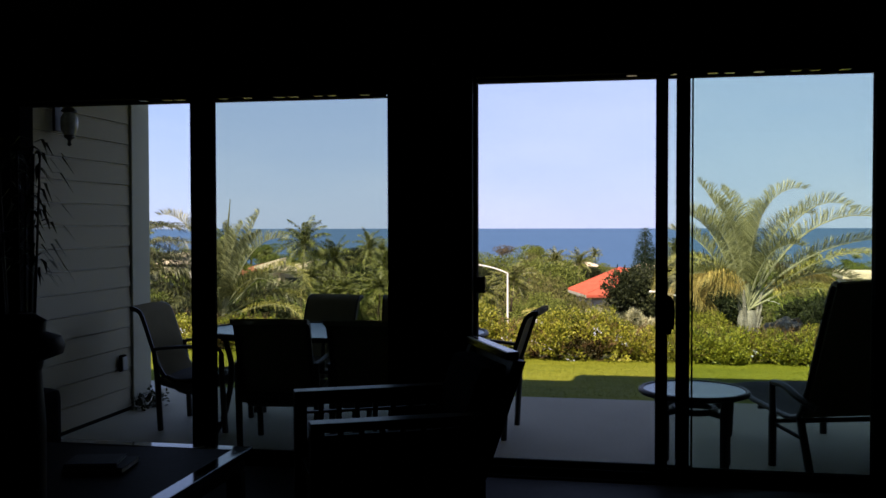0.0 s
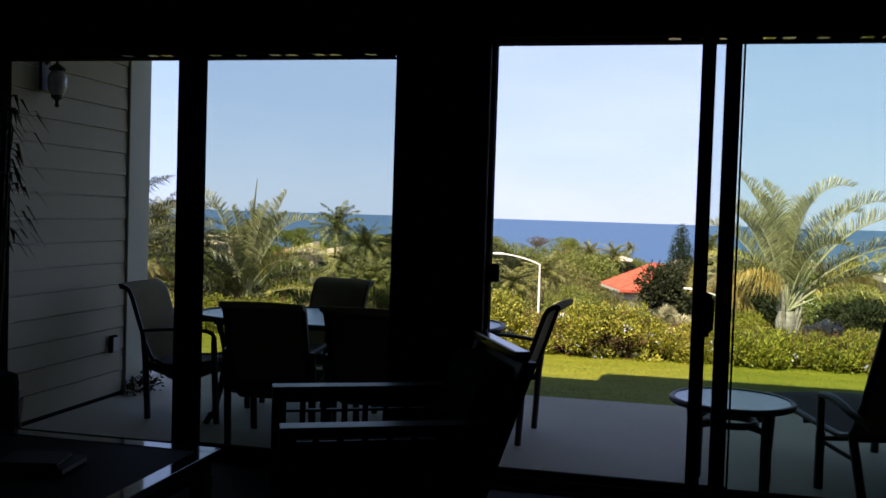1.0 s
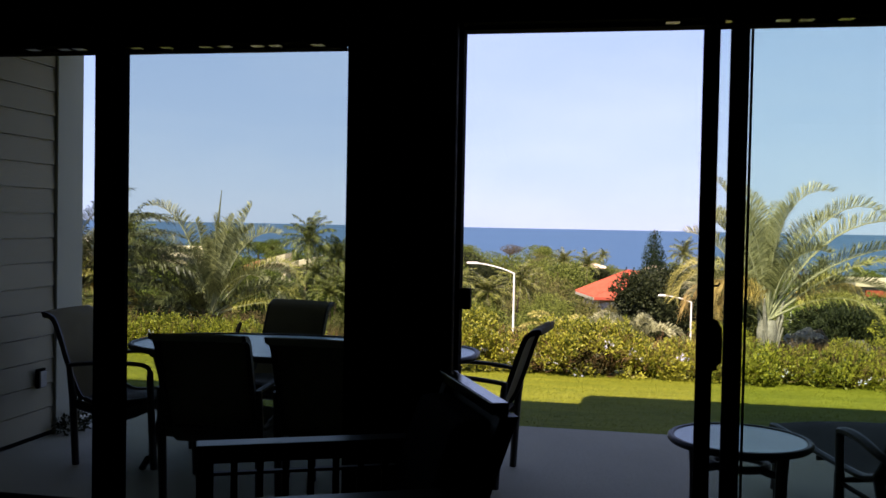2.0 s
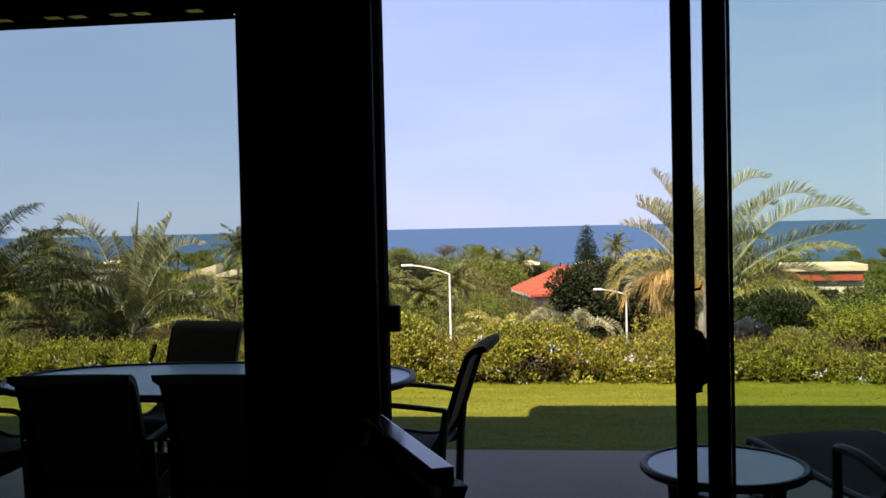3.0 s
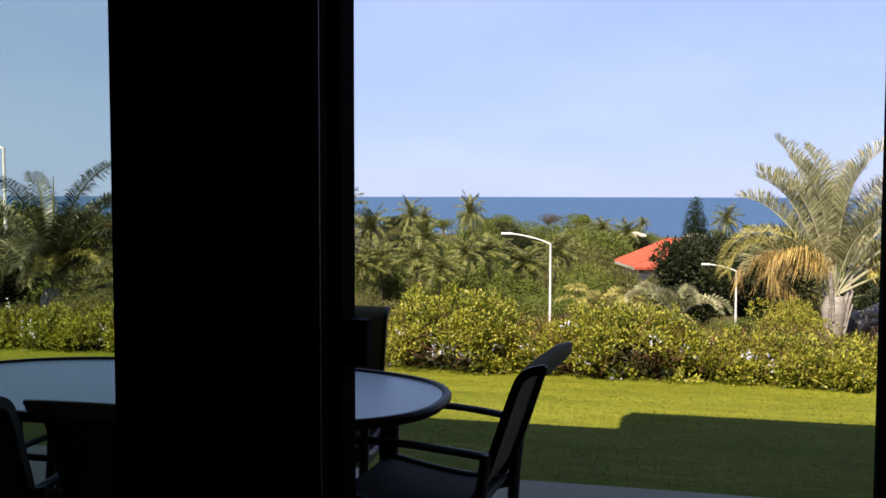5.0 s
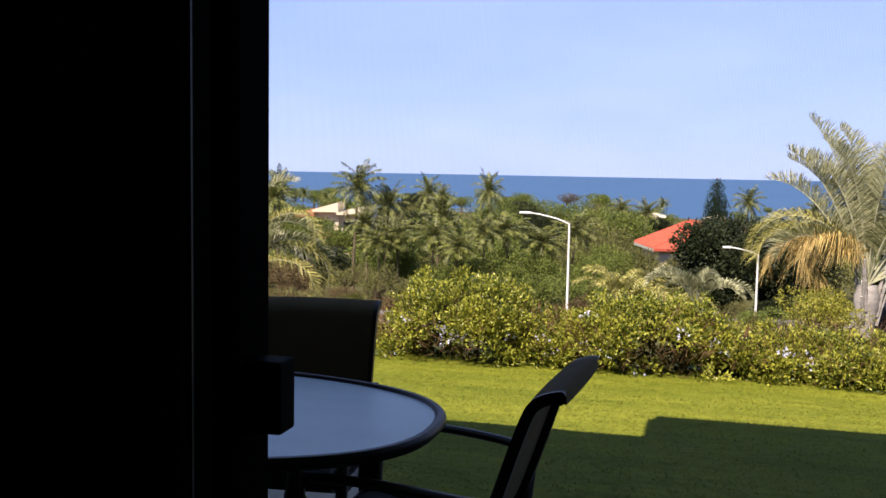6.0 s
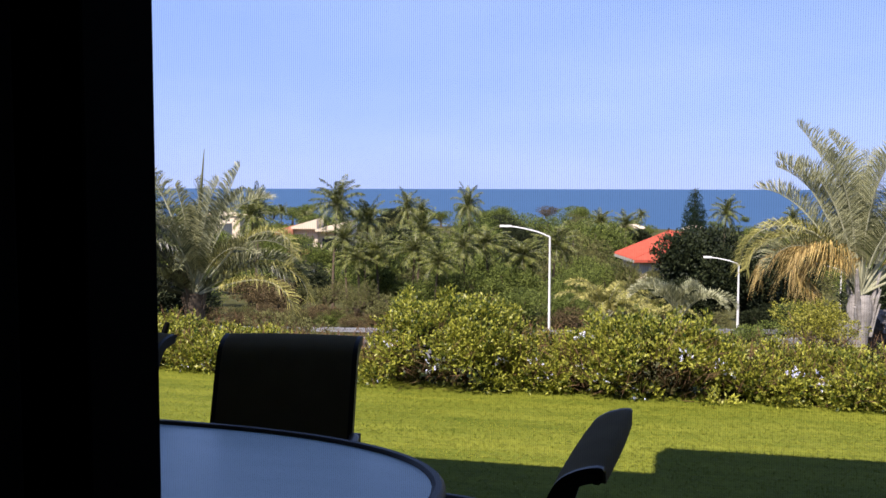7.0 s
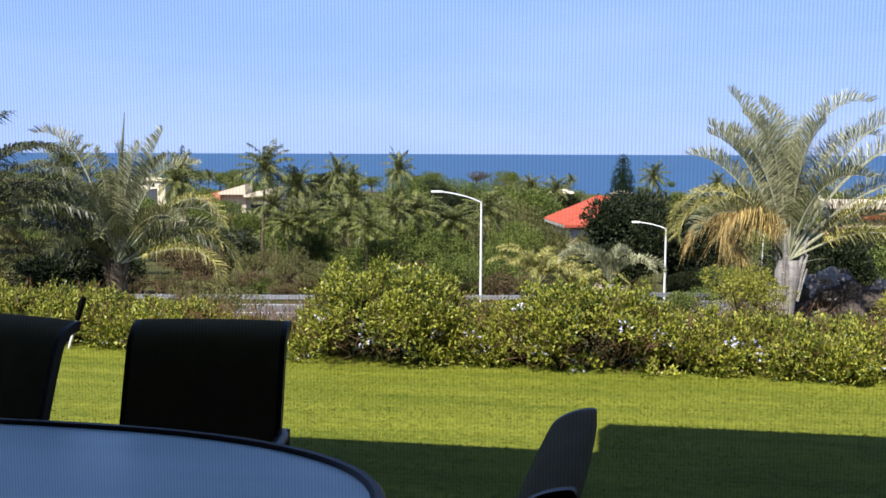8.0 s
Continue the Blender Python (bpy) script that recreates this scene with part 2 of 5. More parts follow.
M = {
    # room surfaces near black: the unlit room's shade is put into their colour
    "wall_in": surface("interior_paint_shade_tone", (0.03, 0.028, 0.026), (0.045, 0.041, 0.038), 0.95, spec=0.05, bump=0.05),
    "ceiling": surface("ceiling_paint_shade_tone", (0.035, 0.034, 0.032), (0.05, 0.048, 0.045), 0.95, spec=0.05, bump=0.05),
    "tile": surface("floor_stone_shade_tone", (0.012, 0.011, 0.01), (0.03, 0.027, 0.023), 0.6, scale=2.5, fine=25, bump=0.08, spec=0.05),
    # frame and latch colours taken near black to carry their backlit shade
    "bronze": surface("bronze_aluminium_shade_tone", (0.0018, 0.0018, 0.0017), (0.0036, 0.0034, 0.0032), 0.8, 0.0, 8, 120, 0.02, 0.012),
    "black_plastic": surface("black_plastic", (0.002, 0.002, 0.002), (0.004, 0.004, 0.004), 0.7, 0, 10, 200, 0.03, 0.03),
    "carrier": surface("polished_metal_carriers", (0.25, 0.25, 0.25), (0.36, 0.36, 0.36), 0.16, 1.0, 10, 100, 0.0, 0.5),
    "glass": glass_pane("tinted_door_glass", (0.74, 0.80, 0.75)),
    "glass_thin": glass_pane("lightly_tinted_door_glass", (0.88, 0.93, 0.885)),
    "glass_clear": glass_pane("clear_door_glass", (0.94, 0.97, 0.97)),
    "screen": screen_weave("insect_screen_weave", 0.0016, 0.34, (1, 1, 1)),
    "siding": surface("painted_lap_siding", (0.27, 0.24, 0.168), (0.335, 0.295, 0.208), 0.65, 0, 1.5, 40, 0.15, 0.2, obj=0.25, stretch=(1, 0.25, 3)),
    "trim": surface("painted_white_trim", (0.33, 0.325, 0.26), (0.42, 0.41, 0.33), 0.6, 0, 2, 50, 0.08, 0.2),
    "stucco": surface("exterior_stucco", (0.5, 0.48, 0.42), (0.6, 0.57, 0.5), 0.9, 0, 3, 60, 0.3, 0.2),
    "concrete": surface("broom_finished_concrete", (0.25, 0.232, 0.178), (0.40, 0.37, 0.285), 0.75, 0, 1.3, 55, 0.25, 0.25, stretch=(1, 0.6, 1)),
    "frame_metal": surface("dark_bronze_powder_coat", (0.014, 0.0125, 0.0125), (0.026, 0.023, 0.023), 0.48, 0.1, 12, 160, 0.04, 0.3),
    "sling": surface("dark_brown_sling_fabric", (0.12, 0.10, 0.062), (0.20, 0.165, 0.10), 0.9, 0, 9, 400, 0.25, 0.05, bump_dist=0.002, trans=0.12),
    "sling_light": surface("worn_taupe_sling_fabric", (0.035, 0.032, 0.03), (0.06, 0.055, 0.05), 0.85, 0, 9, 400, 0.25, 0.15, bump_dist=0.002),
    "table_glass": surface("frosted_table_glass", (0.26, 0.42, 0.47), (0.42, 0.58, 0.62), 0.3, 0, 3, 120, 0.25, 0.6, bump_dist=0.002, stretch=(0.5, 2.5, 1)),
    # furniture of the room darkened: its shade is mixed into these base colours
    "dark_wood": surface("oak_shade_tone", (0.012, 0.008, 0.005), (0.03, 0.02, 0.012), 0.5, 0, 4, 60, 0.06, 0.2, stretch=(1, 6, 1)),
    "cushion": surface("upholstery_shade_tone", (0.005, 0.005, 0.005), (0.011, 0.010, 0.010), 0.95, 0, 6, 200, 0.2, 0.05),
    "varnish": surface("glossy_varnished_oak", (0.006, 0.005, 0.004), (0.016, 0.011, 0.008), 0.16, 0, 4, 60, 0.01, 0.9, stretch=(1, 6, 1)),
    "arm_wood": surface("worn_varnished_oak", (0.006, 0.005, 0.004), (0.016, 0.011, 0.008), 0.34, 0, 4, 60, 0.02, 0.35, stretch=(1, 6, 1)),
    "slate": surface("slate_shade_tone", (0.0015, 0.0016, 0.0017), (0.005, 0.0052, 0.0052), 0.5, 0, 5, 45, 0.12, 0.015),
    "polished": surface("polished_black_granite", (0.02, 0.022, 0.026), (0.05, 0.052, 0.06), 0.06, 0, 20, 150, 0.0, 0.9),
    "paper": surface("book_covers_shade_tone", (0.004, 0.004, 0.004), (0.018, 0.016, 0.015), 0.6, 0, 14, 60, 0.03, 0.1),
    "soil": surface("dry_hillside_scrub", (0.03, 0.036, 0.012), (0.10, 0.095, 0.035), 0.95, 0, 0.3, 3, 0.5, 0.1, bump_dist=0.3),
    "lawn": surface("mown_grass_turf", (0.052, 0.082, 0.006), (0.225, 0.235, 0.028), 0.9, 0, 1.3, 9, 0.15, 0.1, bump_dist=0.01, stretch=(0.5, 3.2, 1)),
    "blade": surface("grass_blades", (0.058, 0.090, 0.007), (0.275, 0.28, 0.034), 0.6, 0, 1.3, 7, 0, 0.12, island=0.22, trans=0.3, stretch=(0.28, 3.4, 1)),
    "leaf_hedge": surface("plumbago_leaves", (0.032, 0.060, 0.008), (0.42, 0.42, 0.058), 0.45, 0, 2.2, 14, 0, 0.35, island=0.6, trans=0.28),
    # dark tone puts the shade inside the hedge into the leaf colour
    "leaf_inner_shade": surface("inner_leaves_shade_tone", (0.016, 0.020, 0.005), (0.06, 0.05, 0.018), 0.8, 0, 5, 30, 0, 0.1, island=0.6),
    "leaf_dry": surface("brown_inner_twigs", (0.07, 0.04, 0.02), (0.16, 0.1, 0.05), 0.8, 0, 8, 40, 0.1, 0.1),
    "petal": surface("pale_blue_petals", (0.55, 0.58, 0.85), (0.8, 0.82, 0.95), 0.6, 0, 20, 60, 0, 0.2, island=0.4, trans=0.25),
    "frond": surface("silver_green_palm_leaflets", (0.14, 0.15, 0.07), (0.47, 0.47, 0.27), 0.45, 0, 2, 9, 0, 0.5, island=0.8, trans=0.25),
    "frond_mid": surface("grey_green_palm_leaflets", (0.06, 0.07, 0.025), (0.27, 0.27, 0.13), 0.45, 0, 2, 9, 0, 0.4, island=0.8, trans=0.2),
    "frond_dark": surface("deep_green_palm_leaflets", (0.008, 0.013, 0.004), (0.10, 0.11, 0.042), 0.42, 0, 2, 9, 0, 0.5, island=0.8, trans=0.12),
    "frond_dry": surface("dry_yellow_palm_leaflets", (0.30, 0.20, 0.06), (0.68, 0.51, 0.19), 0.6, 0, 2, 9, 0, 0.3, island=0.8, trans=0.25),
    "frond_lime": surface("lime_yellow_palm_leaflets", (0.12, 0.125, 0.025), (0.46, 0.42, 0.13), 0.5, 0, 2, 9, 0, 0.3, island=0.8, trans=0.25),
    "leaf_lime": surface("lime_shrub_leaves", (0.08, 0.09, 0.01), (0.42, 0.40, 0.06), 0.5, 0, 1.5, 8, 0, 0.3, island=0.8, trans=0.3),
    "stalk": surface("pale_palm_stalk", (0.22, 0.22, 0.13), (0.42, 0.42, 0.28), 0.55, 0, 5, 30, 0.1, 0.4),
    "stalk_dark": surface("dark_palm_stalk", (0.05, 0.055, 0.025), (0.13, 0.13, 0.07), 0.6, 0, 5, 30, 0.1, 0.3),
    "palm_bark": surface("grey_palm_trunk", (0.12, 0.105, 0.09), (0.42, 0.40, 0.37), 0.9, 0, 4, 25, 0.6, 0.2, stretch=(1, 1, 3)),
    "bark": surface("brown_bark", (0.06, 0.045, 0.03), (0.17, 0.13, 0.09), 0.9, 0, 3, 20, 0.6, 0.1),
    "coco": surface("coconut_palm_leaflets", (0.018, 0.03, 0.007), (0.21, 0.225, 0.05), 0.5, 0, 0.5, 3, 0, 0.3, island=0.9, trans=0.2),
    "wood_a": surface("broadleaf_crown", (0.02, 0.036, 0.007), (0.215, 0.26, 0.055), 0.6, 0, 0.35, 2.5, 0, 0.2, island=0.8, trans=0.2),
    "wood_b": surface("olive_crown", (0.055, 0.06, 0.018), (0.22, 0.215, 0.075), 0.6, 0, 0.35, 2.5, 0, 0.2, island=0.8, trans=0.2),
    "wood_c": surface("dark_crown", (0.008, 0.014, 0.005), (0.035, 0.045, 0.016), 0.6, 0, 0.25, 1.5, 0, 0.2, island=0.8, trans=0.1),
    "wood_d": surface("rusty_dry_shrub", (0.05, 0.04, 0.02), (0.17, 0.125, 0.06), 0.8, 0, 0.3, 2, 0, 0.1, island=0.8, trans=0.1),
    "pine": surface("norfolk_pine_needles", (0.008, 0.018, 0.008), (0.03, 0.05, 0.025), 0.7, 0, 0.3, 2, 0, 0.1, island=0.7),
    "asphalt": surface("worn_asphalt", (0.095, 0.094, 0.095), (0.15, 0.15, 0.152), 0.85, 0, 0.4, 8, 0.2, 0.2),
    "white_line": surface("white_road_paint", (0.36, 0.36, 0.34), (0.6, 0.6, 0.57), 0.7, 0, 1, 12, 0.05, 0.2),
    "galv": surface("galvanised_steel", (0.20, 0.21, 0.22), (0.34, 0.345, 0.36), 0.55, 0.3, 2, 20, 0.05, 0.5),
    "white_pole": surface("white_painted_steel", (0.62, 0.62, 0.6), (0.76, 0.76, 0.74), 0.45, 0, 2, 20, 0.03, 0.4),
    "roof_red": surface("red_barrel_tiles", (0.31, 0.058, 0.034), (0.46, 0.10, 0.062), 0.8, 0, 0.5, 4, 0.3, 0.2, stretch=(4, 1, 1)),
    "cream": surface("cream_render", (0.55, 0.46, 0.33), (0.72, 0.62, 0.47), 0.9, 0, 0.5, 5, 0.1, 0.2),
    "pink": surface("terracotta_render", (0.42, 0.16, 0.09), (0.55, 0.24, 0.15), 0.9, 0, 0.5, 5, 0.1, 0.2),
    "window_dark": surface("dark_window_glass", (0.02, 0.025, 0.03), (0.05, 0.055, 0.06), 0.15, 0, 1, 5, 0, 0.6),
    "rock": surface("grey_lava_rock", (0.12, 0.105, 0.10), (0.42, 0.38, 0.36), 0.95, 0, 2.5, 12, 0.8, 0.1, bump_dist=0.15),
    "rock_dark": surface("dark_brown_lava_rock", (0.025, 0.020, 0.017), (0.11, 0.09, 0.075), 0.95, 0, 2.5, 12, 0.8, 0.1, bump_dist=0.15),
    "lamp_glass": surface("ribbed_lamp_glass", (0.16, 0.16, 0.15), (0.42, 0.42, 0.40), 0.12, 0, 18, 60, 0.5, 0.7, bump_dist=0.01),
}


def ocean_water():
    m, n, l, p = nodes_of("deep_ocean_water")
    tc = n.new("ShaderNodeTexCoord"); mp = n.new("ShaderNodeMapping"); mp.inputs["Scale"].default_value = (0.004, 0.02, 1)
    a = n.new("ShaderNodeTexNoise"); a.inputs["Scale"].default_value = 1.0; a.inputs["Detail"].default_value = 6
    l.new(tc.outputs["Object"], mp.inputs[0]); l.new(mp.outputs[0], a.inputs[0])
    r = n.new("ShaderNodeValToRGB")
    r.color_ramp.elements[0].color, r.color_ramp.elements[1].color = (0.027, 0.072, 0.155, 1), (0.039, 0.093, 0.19, 1)
    l.new(a.outputs[0], r.inputs[0]); l.new(r.outputs[0], p.inputs["Base Color"])
    p.inputs["Roughness"].default_value, p.inputs["Specular IOR Level"].default_value = 0.6, 0.12
    return m


M["ocean"] = ocean_water()


# ---- building blocks ----
class Geo:
    """Collects vertices and faces of one mesh."""

    def __init__(self):
        self.v, self.f = [], []

    def add(self, vs, fs):
        k = len(self.v)
        self.v.extend([tuple(p) for p in vs])
        self.f.extend([tuple(i + k for i in q) for q in fs])
        return self

    def box(self, x0, x1, y0, y1, z0, z1, m=None):
        vs = [Vector((x, y, z)) for x in (x0, x1) for y in (y0, y1) for z in (z0, z1)]
        if m is not None:
            vs = [m @ p for p in vs]
        return self.add(vs, [(0, 1, 3, 2), (4, 6, 7, 5), (0, 4, 5, 1), (2, 3, 7, 6), (0, 2, 6, 4), (1, 5, 7, 3)])

    def tube(self, pts, r, n=8, flat=1.0, closed=False):
        """A tube along pts; r a radius or one for each point; flat squeezes its height."""
        pts = [Vector(p) for p in pts]
        rs = r if isinstance(r, (list, tuple)) else [r] * len(pts)
        k, vs, fs = len(pts), [], []
        for i, p in enumerate(pts):
            a, b = (pts[i - 1], pts[(i + 1) % k]) if closed else (pts[max(i - 1, 0)], pts[min(i + 1, k - 1)])
            d = (b - a).normalized()
            up = Vector((0, 0, 1)) if abs(d.z) < 0.92 else Vector((1, 0, 0))
            s = d.cross(up).normalized()
            u = s.cross(d)
            for j in range(n):
                w = 2 * math.pi * (j + 0.5) / n
                vs.append(p + rs[i] * (s * math.cos(w) + u * math.sin(w) * flat))
        for i in range(k if closed else k - 1):
            for j in range(n):
                a, b, c, d = i * n + j, i * n + (j + 1) % n, ((i + 1) % k) * n + (j + 1) % n, ((i + 1) % k) * n + j
                fs.append((a, b, c, d))
        if not closed:
            fs.append(tuple(range(n))[::-1]); fs.append(tuple(range((k - 1) * n, k * n)))
        return self.add(vs, fs)

    def lathe(self, prof, c=(0, 0, 0), n=20):
        """A turned body: prof holds (radius, height)."""
        vs, fs = [], []
        for r, z in prof:
            for j in range(n):
                w = 2 * math.pi * j / n
                vs.append((c[0] + r * math.cos(w), c[1] + r * math.sin(w), c[2] + z))
        for i in range(len(prof) - 1):
            for j in range(n):
                fs.append((i * n + j, i * n + (j + 1) % n, (i + 1) * n + (j + 1) % n, (i + 1) * n + j))
        fs.append(tuple(range(n))[::-1]); fs.append(tuple(range((len(prof) - 1) * n, len(prof) * n)))
        return self.add(vs, fs)

    def mesh(self, name, mat, bevel=0.0, smooth=False):
        me = bpy.data.meshes.new(name)
        me.from_pydata(self.v, [], self.f)
        if bevel or smooth:
            bm = bmesh.new(); bm.from_mesh(me)
            bmesh.ops.recalc_face_normals(bm, faces=bm.faces)
            if bevel:
                es = [e for e in bm.edges if len(e.link_faces) == 2 and e.calc_face_angle(0) > 0.6]
                bmesh.ops.bevel(bm, geom=es, offset=bevel, segments=2, affect="EDGES", profile=0.6)
            bm.to_mesh(me); bm.free()
        if smooth:
            me.polygons.foreach_set("use_smooth", [True] * len(me.polygons))
            me.set_sharp_from_angle(angle=radians(45))
        me.materials.append(M[mat] if isinstance(mat, str) else mat)
        return me


def part(name, geo, mat, parent=None, label="", bevel=0.0, smooth=False):
    ob = new(name, geo.mesh(name, mat, bevel, smooth) if isinstance(geo, Geo) else geo)
    ob.parent = parent
    return tagged(ob, label=label) if label else ob


def thing(name, m, label, category, group="", kind=""):
    ob = new(name)
    ob.empty_display_size = 0.1
    ob.matrix_world = m
    return tagged(ob, label, category, group, kind)


def structure(name, geo, mat, label, category, bevel=0.0):
    return tagged(part(name, geo, mat, bevel=bevel), label, category, kind="structure")


B = lambda *a: Geo().box(*a)

# ---- the room ----
FLOOR = 0.09
structure("floor", B(-4.2, 4.2, -7.6, 0.0, -0.15, FLOOR), "tile", "polished stone floor of the living room, room shade in its colour", "floor")
structure("ceiling", B(-4.2, 4.2, -7.6, -0.1, 2.75, 2.95), "ceiling", "painted living room ceiling, room shade in its colour", "ceiling")
structure("wall_south", B(-4.2, 4.2, -7.8, -7.6, FLOOR, 2.75), "wall_in", "painted wall at the back of the room, room shade in its colour", "wall")
structure("wall_west", B(-4.4, -4.2, -7.8, -0.1, FLOOR, 2.75), "wall_in", "painted side wall of the living room, room shade in its colour", "wall")
structure("wall_east", B(4.2, 4.4, -7.8, -0.1, FLOOR, 2.75), "wall_in", "painted side wall of the living room, room shade in its colour", "wall")
LX0, LX1, LZ1 = -2.845, -0.531, 2.25     # clear left opening
RX0, RX1, RZ1 = 0.004, 2.118, 2.314        # clear right opening
SILL, FR, FP = 0.137, 0.055, 0.10                   # top of the tracks; width of the door frames
g = Geo()
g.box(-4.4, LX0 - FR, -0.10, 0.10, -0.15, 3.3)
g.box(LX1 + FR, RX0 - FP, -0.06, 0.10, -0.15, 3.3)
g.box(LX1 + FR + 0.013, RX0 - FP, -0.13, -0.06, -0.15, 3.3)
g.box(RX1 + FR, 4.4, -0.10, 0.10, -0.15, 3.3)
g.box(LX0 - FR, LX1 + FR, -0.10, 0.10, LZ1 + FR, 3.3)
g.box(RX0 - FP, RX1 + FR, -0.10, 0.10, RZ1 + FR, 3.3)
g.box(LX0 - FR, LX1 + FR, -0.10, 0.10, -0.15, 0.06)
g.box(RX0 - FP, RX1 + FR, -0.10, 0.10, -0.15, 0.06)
structure("wall_north", g, "wall_in", "interior wall with two wide glazed openings, room shade in its colour", "wall")
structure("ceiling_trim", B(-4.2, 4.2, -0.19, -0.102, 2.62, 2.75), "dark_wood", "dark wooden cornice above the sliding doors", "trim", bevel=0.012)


def door_leaf(parent, x0, x1, y, z0, z1, ws, pane, name, pane_name, label):
    """A sliding leaf: stiles of width ws[0], ws[1], rails and one pane."""
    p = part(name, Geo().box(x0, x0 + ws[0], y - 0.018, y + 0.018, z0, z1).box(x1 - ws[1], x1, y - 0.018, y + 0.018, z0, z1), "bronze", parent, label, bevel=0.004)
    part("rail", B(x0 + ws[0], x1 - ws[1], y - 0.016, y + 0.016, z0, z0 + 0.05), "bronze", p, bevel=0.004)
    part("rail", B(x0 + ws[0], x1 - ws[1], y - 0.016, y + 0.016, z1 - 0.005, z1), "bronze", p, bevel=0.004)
    q = part(pane_name, B(x0 + ws[0] - 0.006, x1 - ws[1] + 0.006, y - 0.003, y + 0.003, z0 + 0.045, z1 - 0.005) if pane != "screen" else
             Geo().add([(x0 + ws[0] - 0.004, y, z0 + 0.045), (x1 - ws[1] + 0.004, y, z0 + 0.045), (x1 - ws[1] + 0.004, y, z1 - 0.005), (x0 + ws[0] - 0.004, y, z1 - 0.005)], [(0, 1, 2, 3)]), pane, p)
    q.visible_shadow = False
    return p


def slider_frame(name, x0, x1, z1, label):
    d = thing(name, Matrix(), label, "sliding door", kind="structure")
    fl = FP if x0 == RX0 else FR
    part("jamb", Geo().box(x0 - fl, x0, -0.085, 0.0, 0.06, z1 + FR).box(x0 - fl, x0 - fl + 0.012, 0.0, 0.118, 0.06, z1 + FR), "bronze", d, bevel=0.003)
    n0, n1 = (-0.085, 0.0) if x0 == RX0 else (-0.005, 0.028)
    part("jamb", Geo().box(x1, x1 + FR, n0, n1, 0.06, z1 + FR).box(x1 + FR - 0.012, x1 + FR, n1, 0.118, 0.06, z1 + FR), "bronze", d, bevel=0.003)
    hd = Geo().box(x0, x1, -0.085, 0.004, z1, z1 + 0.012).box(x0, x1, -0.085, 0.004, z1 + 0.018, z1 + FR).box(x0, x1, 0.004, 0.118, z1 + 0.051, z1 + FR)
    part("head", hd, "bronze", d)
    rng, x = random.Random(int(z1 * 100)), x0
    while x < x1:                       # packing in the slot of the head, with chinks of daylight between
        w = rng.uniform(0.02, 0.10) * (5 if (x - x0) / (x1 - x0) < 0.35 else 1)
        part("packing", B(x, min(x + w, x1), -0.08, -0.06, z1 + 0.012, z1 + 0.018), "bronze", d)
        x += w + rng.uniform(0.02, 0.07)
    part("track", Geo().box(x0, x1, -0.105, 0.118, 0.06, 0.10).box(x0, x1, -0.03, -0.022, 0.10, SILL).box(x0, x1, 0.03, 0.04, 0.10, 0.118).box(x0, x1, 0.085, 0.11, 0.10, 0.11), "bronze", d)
    return d


d1 = slider_frame("door_1", LX0, LX1, LZ1, "dark bronze sliding glass door, closed, with clear and tinted leaves")
door_leaf(d1, LX0 - 0.035, -1.665, 0.0, 0.10, LZ1 + 0.049, (0.001, 0.088), "glass_clear", "door_leaf", "pane", "clear glass leaf")
door_leaf(d1, -1.71, LX1 + 0.035, 0.05, 0.10, LZ1 + 0.049, (0.088, 0.001), "glass", "door_leaf", "pane", "tinted glass leaf")
part("handle", Geo().tube([(-2.79, -0.02, 0.92), (-2.79, -0.06, 0.94), (-2.79, -0.06, 1.10), (-2.79, -0.02, 1.12)], 0.009, 6), "black_plastic", d1, "small black pull handle")
d2 = slider_frame("door_2", RX0, RX1, RZ1, "dark bronze sliding door with an insect screen and a tinted glass leaf")
door_leaf(d2, RX0 - 0.086, 1.20, 0.096, 0.10, RZ1 + 0.049, (0.001, 0.001), "screen", "screen_leaf", "screen_cloth", "dark framed insect screen leaf")
door_leaf(d2, 0.995, RX1 + 0.035, 0.019, 0.10, RZ1 + 0.049, (0.066, 0.001), "glass_thin", "door_leaf", "pane", "tinted glass leaf slid open")
door_leaf(d2, 1.108, RX1 + 0.035, 0.06, 0.10, RZ1 + 0.049, (0.075, 0.001), "glass_thin", "door_leaf", "pane", "tinted glass leaf")
part("latch_box", B(0.0045, 0.047, -0.06, -0.015, 1.126, 1.217), "black_plastic", d2, "black latch box", bevel=0.004)
hg = Geo()
hg.tube([(1.055, 0.0, 0.91), (1.072, -0.012, 0.915), (1.084, -0.016, 0.94), (1.087, -0.016, 1.01), (1.084, -0.016, 1.08), (1.072, -0.012, 1.105), (1.055, 0.0, 1.11)], 0.012, 8)
hg.box(1.045, 1.082, -0.012, 0.012, 0.92, 1.10)
part("handle", hg, "black_plastic", d2, "black moulded pull handle", bevel=0.003)
part("hook", Geo().tube([(1.06, 0.0, 1.255), (1.078, -0.004, 1.258), (1.082, -0.004, 1.27)], 0.005, 6), "black_plastic", d2)
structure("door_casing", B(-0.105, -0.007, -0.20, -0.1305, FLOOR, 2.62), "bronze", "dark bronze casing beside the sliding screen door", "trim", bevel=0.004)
# slim strip added to draw the highlight line down the casing
structure("casing_highlight", B(-0.0065, -0.0035, -0.183, -0.179, FLOOR, 2.60), "frame_metal", "thin metal strip added for the highlight on the door casing", "trim")
